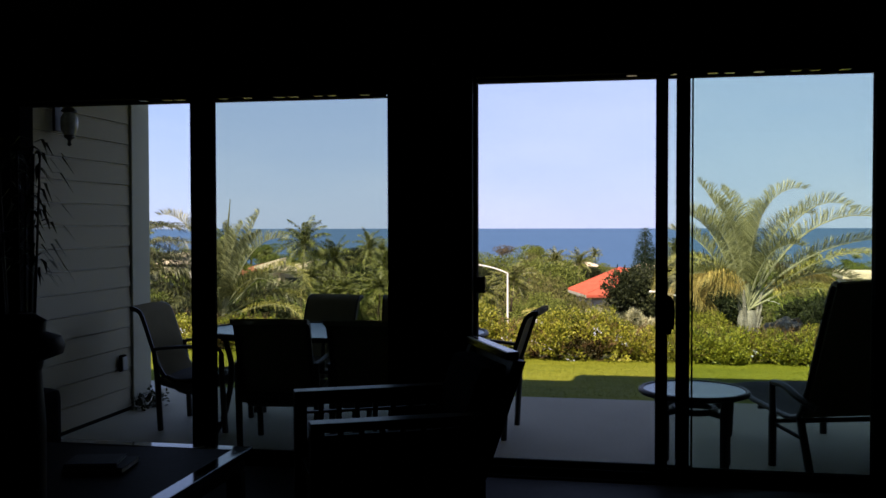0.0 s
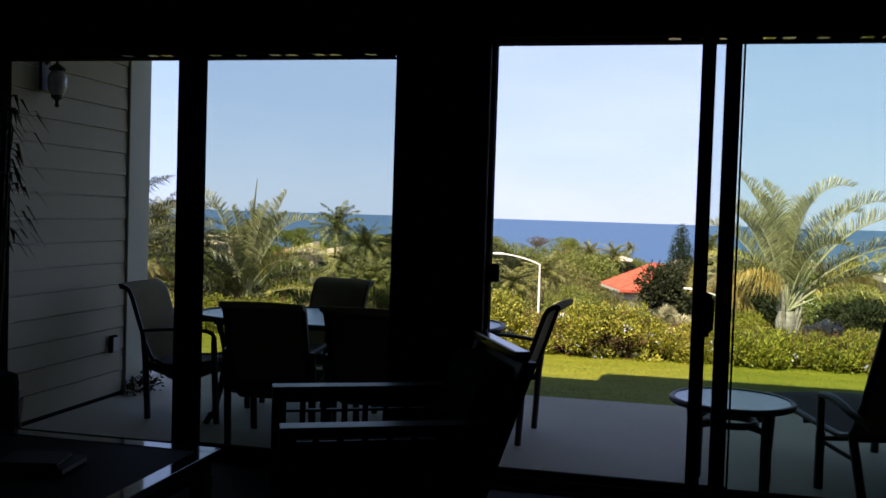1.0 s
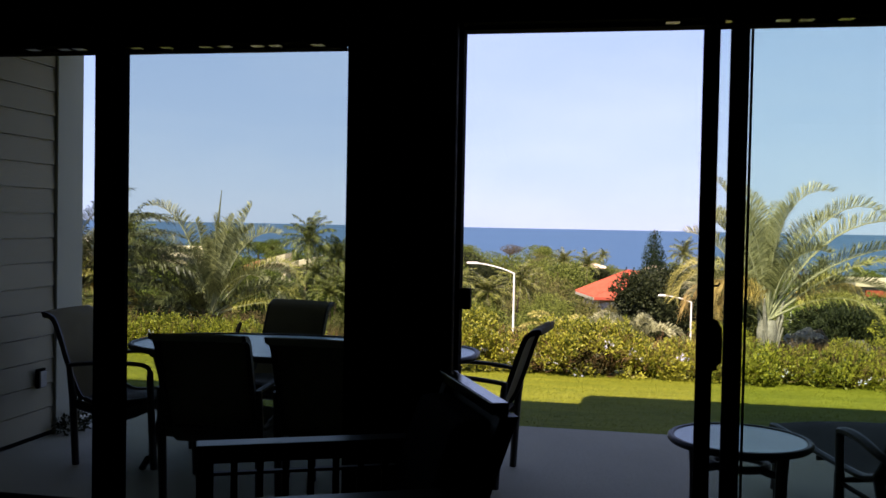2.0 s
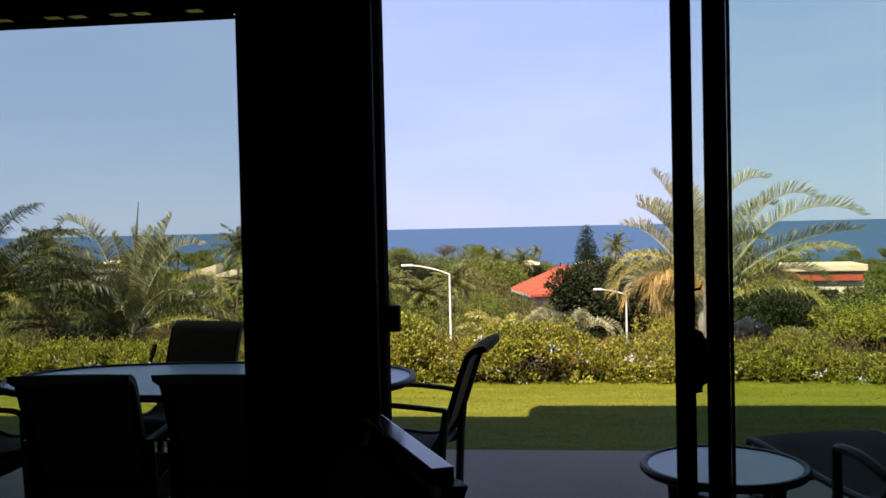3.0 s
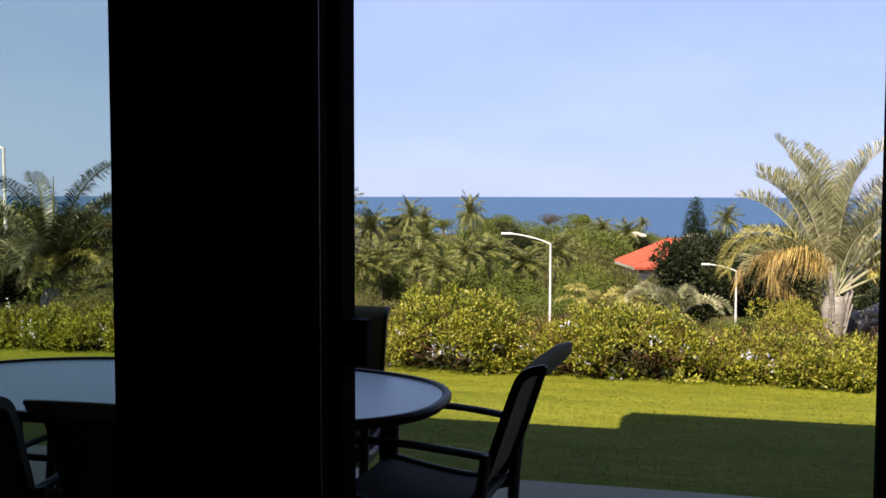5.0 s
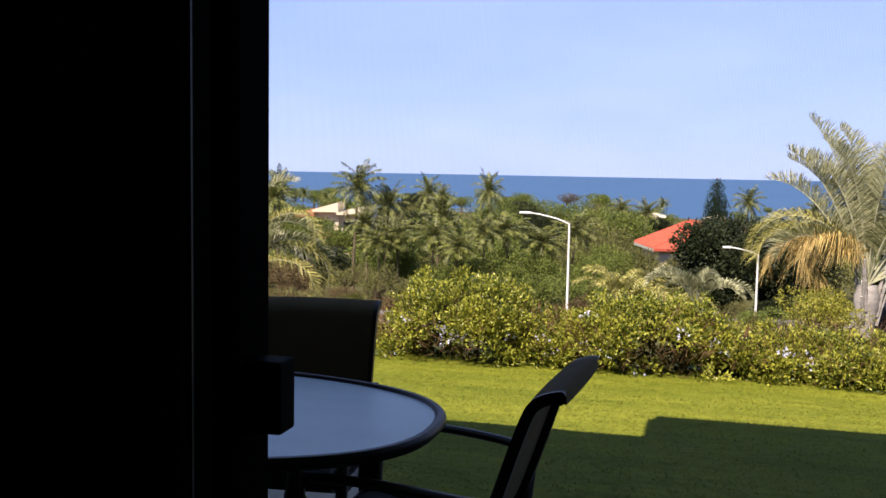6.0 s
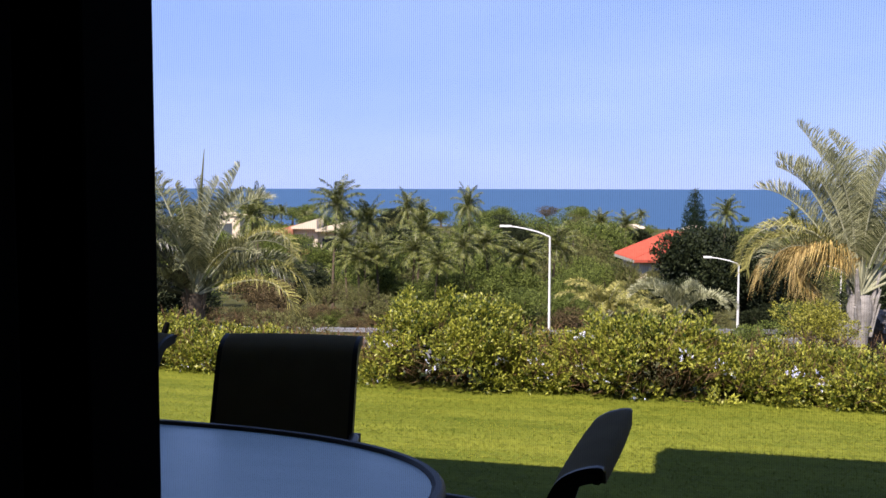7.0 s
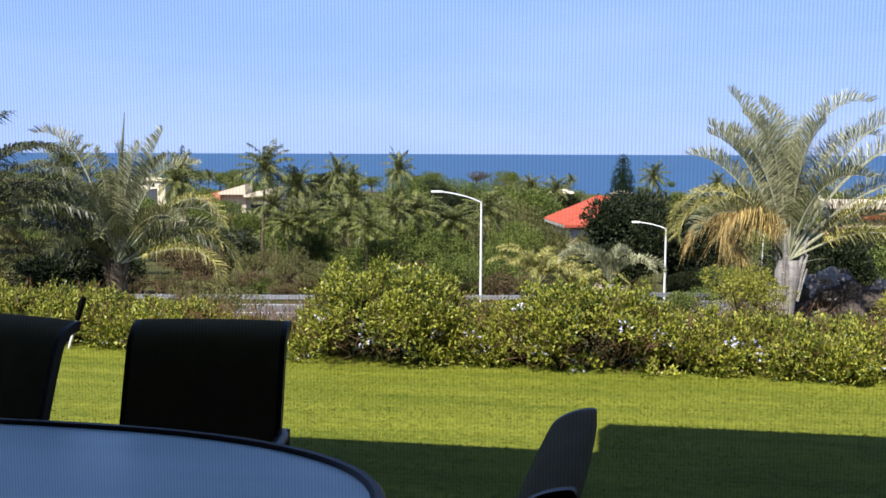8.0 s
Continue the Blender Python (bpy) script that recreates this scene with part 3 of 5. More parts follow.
# carrier rails of the blinds above the doors, with gaps between the carriers
for nm, x0, x1, z in (("blind_track", LX0, LX1, LZ1), ("blind_track", RX0, RX1, RZ1)):
    bt = thing(nm, Matrix(), "slim dark track of vertical blinds under the door head", "blind track")
    part("rail", B(x0 + 0.01, x1 - 0.01, -0.165, -0.105, z + 0.014, z + 0.074), "bronze", bt, bevel=0.004)
    for xe in (x0 + 0.01, x1 - 0.01):
        part("end_cap", B(xe - 0.004, xe + 0.004, -0.170, -0.100, z + 0.009, z + 0.079), "black_plastic", bt, bevel=0.003)
    me = B(-0.027, 0.027, -0.158, -0.112, z + 0.002, z + 0.0135).mesh("carrier", "carrier")
    for i in range(int((x1 - x0 - 0.1) / 0.085)):
        if math.sin(2.3 * i) > -0.3 and i > 7:
            part("carrier", me, None, bt).location = (x0 + 0.08 + 0.085 * i + 0.012 * math.sin(5.1 * i), 0, 0)

# ---- lanai shell outside ----
structure("patio", B(-7.5, 5.5, 0.118, 2.89, -0.22, 0.0), "concrete", "smooth grey concrete lanai slab in shade", "patio", bevel=0.012)


def siding_wall(name, x, y0, y1, side, label):
    """Lap siding on a wing wall beside the lanai; side +1 faces +x."""
    w = structure(name, B(min(x - side * 0.02, x - side * 0.22), max(x - side * 0.02, x - side * 0.22), y0, y1, -0.22, 2.8), "stucco", label, "wall")
    z, pitch = 0.03, 0.165
    me = Geo()
    h = pitch - 0.008
    me.add([(side * -0.006, y0, 0), (side * 0.016, y0, 0), (side * 0.004, y0, h), (side * -0.006, y0, h), (side * -0.006, y1 - 0.2, 0), (side * 0.016, y1 - 0.2, 0), (side * 0.004, y1 - 0.2, h), (side * -0.006, y1 - 0.2, h)],
           [(1, 5, 6, 2), (0, 1, 2, 3), (4, 7, 6, 5), (0, 4, 5, 1), (2, 6, 7, 3), (0, 3, 7, 4)])
    me = me.mesh("board", "siding")
    while z < 2.6:
        b = part("board", me, None, w)
        b.location = (x - side * 0.012, 0, z)
        z += pitch
    part("corner_board", B(min(x, x + side * 0.022), max(x, x + side * 0.022), y1 - 0.195, y1 - 0.0, 0.0, 2.8), "trim", w, "white painted corner board", bevel=0.004)
    part("corner_board", B(min(x - side * 0.16, x - side * 0.002), max(x - side * 0.16, x - side * 0.002), y1 + 0.0005, y1 + 0.024, 0.0, 2.8), "trim", w, bevel=0.004)
    part("base_gap", B(min(x - side * 0.019, x + side * 0.004), max(x - side * 0.019, x + side * 0.004), y0, y1 - 0.2, 0.0, 0.03), "black_plastic", w)
    return w


siding_wall("wall_wing_west", -3.135, 0.10, 1.965, 1, "grey-beige lap siding wall of the lanai wing")
siding_wall("wall_wing_east", 2.66, 0.10, 1.85, -1, "grey-beige lap siding wall closing the lanai")
structure("wall_pier_west", B(-3.32, -3.16, 2.00, 2.15, -0.22, 2.8), "trim", "white painted end pier of the lanai wall", "wall", bevel=0.006)
structure("lanai_roof", Geo().box(-6.5, -0.50, 0.10, 2.24, 2.82, 3.08).box(-0.50, 7.5, 0.10, 2.74, 3.02, 3.28).box(-6.5, 7.5, -8.2, 0.10, 3.3, 3.5), "stucco", "painted soffit and roof over the lanai and the room", "roof")

# wall lantern with ribbed glass
lan = thing("wall_lantern", pose(-3.118, 0.73, 2.08), "dark bronze wall lantern with a ribbed clear glass globe", "wall lamp")
part("back_plate", B(0.0, 0.02, -0.05, 0.05, 0.10, 0.30), "frame_metal", lan, bevel=0.006)
part("bracket", Geo().tube([(0.01, 0, 0.27), (0.05, 0, 0.31), (0.10, 0, 0.30), (0.10, 0, 0.25)], 0.012, 8), "frame_metal", lan)
part("cap", Geo().lathe([(0.01, 0.28), (0.05, 0.25), (0.055, 0.235), (0.03, 0.23)], (0.10, 0, 0), 20), "frame_metal", lan, smooth=True)
gl = Geo()
gl.lathe([(0.035, 0.23), (0.056, 0.20), (0.062, 0.16), (0.056, 0.11), (0.036, 0.07)], (0.10, 0, 0), 28)
part("globe", gl, "lamp_glass", lan, "ribbed clear glass globe", smooth=True)
part("finial", Geo().lathe([(0.038, 0.075), (0.036, 0.055), (0.014, 0.04), (0.010, 0.02), (0.018, 0.01), (0.006, -0.005)], (0.10, 0, 0), 16), "frame_metal", lan, smooth=True)
# outdoor outlet cover
oc = thing("outlet_cover", pose(-3.118, 1.585, 0.41), "small grey weatherproof outlet cover on the siding", "outlet")
part("plate", B(-0.004, 0.022, -0.04, 0.04, -0.065, 0.065), "bronze", oc, bevel=0.005)
part("flap", B(0.0225, 0.034, -0.034, 0.034, -0.058, 0.05), "galv", oc, bevel=0.004)


# ---- furniture on the lanai ----
def strip(prof, x0, x1, thick, nx=5, sag=0.0):
    """A band of cloth swept along prof (y, z) from x0 to x1."""
    g = Geo()
    k, vs, fs = len(prof), [], []
    for i, (y, z) in enumerate(prof):
        a, b = prof[max(i - 1, 0)], prof[min(i + 1, k - 1)]
        d = Vector((b[0] - a[0], b[1] - a[1])).normalized()
        nrm = Vector((-d.y, d.x))
        for s in (0, 1):
            for j in range(nx + 1):
                u = j / nx
                q = sag * 4 * u * (1 - u)
                vs.append((x0 + (x1 - x0) * u, y + nrm.x * (s * thick - q), z + nrm.y * (s * thick - q)))
    w = 2 * (nx + 1)
    for i in range(k - 1):
        for j in range(nx):
            a = i * w + j
            fs.append((a, a + 1, a + w + 1, a + w))
            b = a + nx + 1
            fs.append((b, b + w, b + w + 1, b + 1))
        a, b = i * w, i * w + nx + 1
        fs += [(a, a + w, b + w, b), (a + nx, b + nx, b + w + nx, a + w + nx)]
    for i in (0, k - 1):
        for j in range(nx):
            a = i * w + j
            q = (a, a + nx + 1, a + nx + 2, a + 1)
            fs.append(q if i == 0 else q[::-1])
    return g.add(vs, fs)


def smooth_path(pts, n=5):
    """Points along a rounded curve through pts."""
    P = [Vector(p) for p in pts]
    P = [2 * P[0] - P[1]] + P + [2 * P[-1] - P[-2]]
    out = []
    for i in range(1, len(P) - 2):
        for j in range(n):
            t = j / n
            a, b, c, d = P[i - 1], P[i], P[i + 1], P[i + 2]
            out.append(0.5 * ((2 * b) + (c - a) * t + (2 * a - 5 * b + 4 * c - d) * t * t + (3 * b - a - 3 * c + d) * t ** 3))
    out.append(P[-2])
    return out


def sling_chair():
    ch = thing("dining_chair", Matrix(), "dark metal patio chair with brown sling seat and rolled back", "chair", "chairs round the patio table")
    seat = [(0.285, 0.375), (0.262, 0.415), (0.10, 0.39), (-0.08, 0.372), (-0.17, 0.40)]
    back = [(-0.17, 0.40), (-0.215, 0.47), (-0.270, 0.62), (-0.316, 0.76), (-0.344, 0.838), (-0.364, 0.876), (-0.393, 0.898), (-0.426, 0.910), (-0.450, 0.913), (-0.457, 0.904), (-0.458, 0.878)]
    seat = [(p.x, p.y) for p in smooth_path([(y, z, 0) for y, z in seat], 3)]
    back = [(p.x, p.y) for p in smooth_path([(y, z, 0) for y, z in back], 4)]
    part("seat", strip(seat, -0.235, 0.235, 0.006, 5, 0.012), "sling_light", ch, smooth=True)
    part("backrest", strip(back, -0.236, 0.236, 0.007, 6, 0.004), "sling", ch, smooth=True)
    for s in (-1, 1):
        part("side_rail", Geo().tube([(s * 0.247, y, z) for y, z in seat], 0.015, 8), "frame_metal", ch, smooth=True)
        part("back_rail", strip(back[:-4], min(s * 0.226, s * 0.253), max(s * 0.226, s * 0.253), 0.030, 1), "frame_metal", ch)
        part("arm", Geo().tube(smooth_path([(s * 0.262, -0.255, 0.60), (s * 0.282, -0.15, 0.615), (s * 0.288, 0.02, 0.628), (s * 0.286, 0.17, 0.626), (s * 0.282, 0.238, 0.614), (s * 0.279, 0.262, 0.585), (s * 0.276, 0.264, 0.54)], 4), 0.019, 8, 0.7), "frame_metal", ch, smooth=True)
        part("leg", Geo().tube([(s * 0.276, 0.262, 0.56), (s * 0.272, 0.275, 0.25), (s * 0.268, 0.29, 0.0)], [0.02, 0.022, 0.023], 8), "frame_metal", ch, smooth=True)
        part("leg", Geo().tube([(s * 0.266, -0.262, 0.61), (s * 0.265, -0.235, 0.40), (s * 0.262, -0.215, 0.0)], [0.018, 0.023, 0.022], 8), "frame_metal", ch, smooth=True)
        part("stretcher", Geo().tube(smooth_path([(s * 0.258, -0.225, 0.37), (s * 0.258, -0.05, 0.325), (s * 0.258, 0.12, 0.33), (s * 0.258, 0.27, 0.375)], 3), 0.022, 8, 1.3), "frame_metal", ch)
    g, m = Geo(), len(seat)
    ring = [(y, z - 0.008) for y, z in seat] + [(y, z - 0.03 - 0.085 * math.sin(math.pi * min(max((y + 0.17) / 0.455, 0), 1)) ** 0.7) for y, z in reversed(seat)]
    vs = [(x, y, z) for x in (-0.243, 0.243) for y, z in ring]
    k = len(ring)
    g.add(vs, [tuple(range(k)), tuple(range(2 * k - 1, k - 1, -1))] + [(i, k + i, k + (i + 1) % k, (i + 1) % k) for i in range(k)])
    part("seat_apron", g, "frame_metal", ch)
    for y, z in ((0.262, 0.365), (-0.205, 0.39)):
        part("cross_bar", Geo().tube([(-0.255, y, z), (0.255, y, z)], 0.013, 6), "frame_metal", ch)
    part("top_bar", Geo().tube([(-0.236, -0.440, 0.886), (0.236, -0.440, 0.886)], 0.013, 8), "frame_metal", ch)
    return ch


CHAIR = sling_chair()
TC = (-1.225, 1.44)   # centre of the table
CHAIR.matrix_world = pose(-1.44, 0.79, 0, 0, 0, 5)
for x, y, rz in ((-0.775, 0.79, -2), (-1.69, 2.06, 167), (-0.88, 2.09, 186), (-0.182, 1.465, 85.4), (-2.315, 1.34, -88)):
    copy_thing(CHAIR, pose(x, y, 0, 0, 0, rz))


def patio_table():
    t = thing("patio_table", pose(TC[0], TC[1], 0), "oval patio table with frosted glass top and dark metal rim", "table")
    a, b, n, k = 1.075, 0.53, 2.5, 72
    ring = []
    for i in range(k):
        w = 2 * math.pi * i / k
        c, s = math.cos(w), math.sin(w)
        ring.append((a * math.copysign(abs(c) ** (2 / n), c), b * math.copysign(abs(s) ** (2 / n), s)))
    g = Geo()
    q = 0.985
    g.add([(x * q, y * q, 0.712) for x, y in ring] + [(x * q, y * q, 0.720) for x, y in ring],
          [tuple(range(k))[::-1], tuple(range(k, 2 * k))] + [(i, (i + 1) % k, k + (i + 1) % k, k + i) for i in range(k)])
    part("glass_top", g, "table_glass", t, "frosted pale glass top")
    part("rim", Geo().tube([(x, y, 0.712) for x, y in ring], 0.019, 8, 1.0, True), "frame_metal", t, smooth=True)
    for sx in (-1, 1):
        for sy in (-1, 1):
            part("leg", Geo().tube(smooth_path([(sx * 0.80, sy * 0.34, 0.70), (sx * 0.76, sy * 0.31, 0.45), (sx * 0.80, sy * 0.34, 0.15), (sx * 0.86, sy * 0.38, 0.0)], 4), 0.021, 8), "frame_metal", t, smooth=True)
        part("brace", Geo().tube([(sx * 0.77, -0.32, 0.40), (sx * 0.77, 0.32, 0.40)], 0.014, 6), "frame_metal", t)
    part("brace", Geo().tube([(-0.77, 0, 0.40), (0.77, 0, 0.40)], 0.014, 6), "frame_metal", t)
    for sy in (-1, 1):
        part("apron", Geo().tube([(-0.82, sy * 0.36, 0.685), (0.82, sy * 0.36, 0.685)], 0.014, 6), "frame_metal", t)
    return t


patio_table()


def side_table():
    t = thing("side_table", pose(1.255, 0.61, 0), "small round patio side table with frosted glass top", "side table")
    part("glass_top", Geo().lathe([(0.30, 0.488), (0.305, 0.49), (0.305, 0.496), (0.30, 0.498)], n=48), "table_glass", t, "frosted pale glass top")
    part("rim", Geo().tube([(0.318 * math.cos(w * math.pi / 24), 0.318 * math.sin(w * math.pi / 24), 0.487) for w in range(48)], 0.018, 8, 1.0, True), "frame_metal", t, smooth=True)
    for i in range(4):
        w = math.pi / 4 + i * math.pi / 2 - 0.14
        c, s = math.cos(w), math.sin(w)
        part("leg", Geo().tube(smooth_path([(0.275 * c, 0.275 * s, 0.475), (0.265 * c, 0.265 * s, 0.35), (0.265 * c, 0.265 * s, 0.15), (0.268 * c, 0.268 * s, 0.0)], 3), 0.028, 8), "frame_metal", t, smooth=True)
        part("brace", Geo().tube([(0.26 * c, 0.26 * s, 0.37), (0.13 * c, 0.13 * s, 0.375)], 0.019, 6), "frame_metal", t)
    part("ring", Geo().tube([(0.13 * math.cos(w * math.pi / 12), 0.13 * math.sin(w * math.pi / 12), 0.375) for w in range(24)], 0.02, 8, 1.0, True), "frame_metal", t, smooth=True)
    return t


side_table()


def lounge_chair():
    """Facing local +y, its origin under the foot end's left corner."""
    t = thing("chaise_lounge", pose(1.565, 1.68, 0, 0, 0, 16), "dark metal chaise lounge with black sling and raised back", "lounge chair")
    seat = [(p.x, p.y) for p in smooth_path([(0.0, 0.34, 0), (-0.05, 0.37, 0), (-0.5, 0.345, 0), (-0.95, 0.33, 0), (-1.10, 0.36, 0)], 3)]
    back = [(p.x, p.y) for p in smooth_path([(-1.10, 0.36, 0), (-1.18, 0.47, 0), (-1.33, 0.82, 0), (-1.45, 1.10, 0), (-1.51, 1.185, 0), (-1.56, 1.18, 0)], 4)]
    part("seat", strip(seat, 0.02, 0.68, 0.007, 5, 0.012), "sling_light", t, smooth=True)
    part("backrest", strip(back, 0.02, 0.68, 0.03, 5, 0.008), "sling", t, smooth=True)
    for x in (0.005, 0.695):
        o = -1 if x < 0.3 else 1
        part("side_rail", Geo().tube([(x, y, z - 0.012) for y, z in seat + back[1:]], 0.018, 8), "frame_metal", t, smooth=True)
        part("leg", Geo().tube([(x, -0.10, 0.34), (x + 0.01 * o, -0.08, 0.0)], 0.025, 8), "frame_metal", t)
        part("leg", Geo().tube([(x, -1.12, 0.34), (x + 0.02 * o, -1.30, 0.0)], 0.025, 8), "frame_metal", t)
        xo = x + o * 0.07
        part("arm", Geo().tube(smooth_path([(xo, -0.90, 0.30), (xo, -0.895, 0.495), (xo, -0.94, 0.528), (xo, -1.08, 0.525), (xo, -1.25, 0.485), (x + o * 0.02, -1.36, 0.44)], 4), 0.027, 8, 0.75), "frame_metal", t, smooth=True)
        part("leg", Geo().tube([(xo, -0.90, 0.32), (xo, -0.90, 0.0)], 0.025, 8), "frame_metal", t)
        part("brace", Geo().tube([(xo, -0.90, 0.27), (x, -1.20, 0.22)], 0.013, 6), "frame_metal", t)
    for y, z in ((-0.10, 0.33), (-0.55, 0.30), (-1.10, 0.32)):
        part("cross_bar", Geo().tube([(0.0, y, z), (0.7, y, z)], 0.014, 6), "frame_metal", t)
    part("cross_bar", Geo().tube([(-0.065, -0.90, 0.28), (0.765, -0.90, 0.28)], 0.014, 6), "frame_metal", t)
    return t


lounge_chair()


# ---- furniture in the room ----
def mission_armchair():
    """Faces local -x; origin on the floor under the middle of the back."""
    f = Vector((-0.905, -0.425, 0)).normalized()
    ang = math.degrees(math.atan2(-f.y, -f.x))
    c = thing("mission_armchair", pose(0.216, -0.882, FLOOR, 0, 0, ang), "dark oak mission armchair with slatted sides and dark cushions", "armchair")
    W = 0.32
    rake = Matrix(((1, 0, 0.36, -0.302), (0, 1, 0, 0), (0, 0, 1, 0), (0, 0, 0, 1)))
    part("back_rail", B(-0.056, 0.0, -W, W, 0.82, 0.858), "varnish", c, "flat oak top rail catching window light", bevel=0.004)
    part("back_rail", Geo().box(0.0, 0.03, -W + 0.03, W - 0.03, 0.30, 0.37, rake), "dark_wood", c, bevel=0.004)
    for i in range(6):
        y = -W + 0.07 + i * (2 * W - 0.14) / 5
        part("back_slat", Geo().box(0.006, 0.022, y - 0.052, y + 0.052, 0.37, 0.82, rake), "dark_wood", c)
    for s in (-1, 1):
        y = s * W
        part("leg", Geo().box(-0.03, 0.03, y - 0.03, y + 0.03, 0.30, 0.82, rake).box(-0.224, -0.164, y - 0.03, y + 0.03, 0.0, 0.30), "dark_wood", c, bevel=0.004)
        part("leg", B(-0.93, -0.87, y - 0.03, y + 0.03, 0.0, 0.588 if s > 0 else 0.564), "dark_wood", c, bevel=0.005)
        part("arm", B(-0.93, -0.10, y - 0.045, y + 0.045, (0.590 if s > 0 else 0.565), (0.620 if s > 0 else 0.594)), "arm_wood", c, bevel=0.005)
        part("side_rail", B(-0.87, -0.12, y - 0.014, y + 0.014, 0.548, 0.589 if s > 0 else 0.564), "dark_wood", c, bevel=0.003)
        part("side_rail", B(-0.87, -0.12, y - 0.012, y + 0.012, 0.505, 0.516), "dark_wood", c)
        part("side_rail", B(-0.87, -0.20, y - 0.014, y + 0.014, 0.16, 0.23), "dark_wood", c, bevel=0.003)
        # panel added behind the near slats only, so their gaps stay black
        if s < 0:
            part("gap_blackout_panel", B(-0.87, -0.20, y - 0.006, y + 0.006, 0.23, 0.535), "dark_wood", c)
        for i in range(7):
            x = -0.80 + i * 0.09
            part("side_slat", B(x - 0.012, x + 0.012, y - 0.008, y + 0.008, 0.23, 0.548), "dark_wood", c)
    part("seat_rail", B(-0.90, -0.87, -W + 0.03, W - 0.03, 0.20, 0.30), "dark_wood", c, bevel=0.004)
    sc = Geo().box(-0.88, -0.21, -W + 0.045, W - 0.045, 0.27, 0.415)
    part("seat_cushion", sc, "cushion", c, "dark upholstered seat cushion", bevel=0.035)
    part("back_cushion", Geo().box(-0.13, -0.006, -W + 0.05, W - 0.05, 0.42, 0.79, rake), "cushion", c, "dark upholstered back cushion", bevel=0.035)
    return c


mission_armchair()


def coffee_table():
    x0, x1, y0, y1, z = -2.05, -0.905, -2.45, -1.16, 0.47
    t = thing("coffee_table", Matrix(), "low dark coffee table with slate top and polished border", "coffee table")
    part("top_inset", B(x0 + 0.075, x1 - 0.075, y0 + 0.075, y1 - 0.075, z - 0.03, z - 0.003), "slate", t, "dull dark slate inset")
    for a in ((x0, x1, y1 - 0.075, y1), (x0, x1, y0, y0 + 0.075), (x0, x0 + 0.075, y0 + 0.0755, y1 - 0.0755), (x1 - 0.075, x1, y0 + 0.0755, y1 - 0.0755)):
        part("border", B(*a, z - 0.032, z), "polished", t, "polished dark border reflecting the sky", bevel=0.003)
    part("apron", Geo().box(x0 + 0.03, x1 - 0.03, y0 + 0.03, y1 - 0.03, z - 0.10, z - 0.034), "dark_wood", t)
    for x in (x0 + 0.06, x1 - 0.06):
        for y in (y0 + 0.06, y1 - 0.06):
            part("leg", B(x - 0.035, x + 0.035, y - 0.035, y + 0.035, FLOOR, z - 0.10), "dark_wood", t, bevel=0.006)
    return t


coffee_table()
for x, y, rz, w, d, z, h in ((-1.41, -1.62, 8, 0.26, 0.20, 0.4672, 0.024), (-1.43, -1.63, 15, 0.22, 0.17, 0.4916, 0.014)):
    bk = thing("book", pose(x, y, z, 0, 0, rz), "dark covered book lying flat on the coffee table", "book", "books on the coffee table")
    part("cover", Geo().box(-w / 2, w / 2, -d / 2, d / 2, 0, 0.002).box(-w / 2, w / 2, -d / 2, d / 2, h - 0.002, h).box(-w / 2, -w / 2 + 0.003, -d / 2, d / 2, 0.002, h - 0.002), "paper", bk)
    part("pages", B(-w / 2 + 0.0032, w / 2 - 0.004, -d / 2 + 0.004, d / 2 - 0.004, 0.0021, h - 0.0021), "stucco", bk)


def side_seat():
    """Low upholstered chair by the door, mostly lost in the dark."""
    c = thing("club_chair", pose(-2.62, -1.10, FLOOR, 0, 0, -4), "dark upholstered club chair standing in deep shade", "armchair")
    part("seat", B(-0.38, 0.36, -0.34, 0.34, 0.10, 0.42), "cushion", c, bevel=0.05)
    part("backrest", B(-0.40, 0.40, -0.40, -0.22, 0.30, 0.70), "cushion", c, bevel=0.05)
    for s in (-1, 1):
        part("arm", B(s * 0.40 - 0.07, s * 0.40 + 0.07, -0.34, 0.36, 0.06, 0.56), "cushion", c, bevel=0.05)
    for x in (-0.36, 0.36):
        for y in (-0.3, 0.3):
            part("leg", B(x - 0.025, x + 0.025, y - 0.025, y + 0.025, 0, 0.10), "dark_wood", c)
    return c


# white slab added in place of a patch of sunlight on the concrete
structure("sun_patch_slab", B(-4.6, -3.34, 2.52, 3.10, -0.15, 0.006), "white_line", "pale slab added for a sunlit patch beside the lanai corner", "patio", bevel=0.008)


# a turned post that stands close by in the dark room
tp = thing("turned_post", pose(-0.165, -3.96, FLOOR), "dark turned wooden post with a knobbed top", "post")
part("shaft", Geo().lathe([(0.10, 0), (0.10, 0.03), (0.03, 0.06), (0.032, 0.6), (0.036, 1.10), (0.030, 1.19)], n=16), "dark_wood", tp, smooth=True)
part("knob", Geo().lathe([(0.030, 1.19), (0.034, 1.205), (0.062, 1.215), (0.066, 1.228), (0.060, 1.242), (0.036, 1.25), (0.038, 1.268), (0.02, 1.28)], n=16), "dark_wood", tp, smooth=True)


# ---- the land ----
PROFILE = ((-60, -0.3), (0, -0.16), (2.6, -0.05), (3.2, -0.055), (5.1, -0.165), (7.4, -0.29), (9, -0.45), (13, -1.0), (16.5, -1.42), (25, -3.6), (40, -7.2), (50, -8.7), (54, -9.0), (61, -9.05), (70, -9.8), (85, -11.2), (105, -12.6), (150, -13.3), (330, -13.9), (480, -15.5), (900, -22), (4900, -30))
PY, PZ = np.array([p[0] for p in PROFILE], float), np.array([p[1] for p in PROFILE], float)


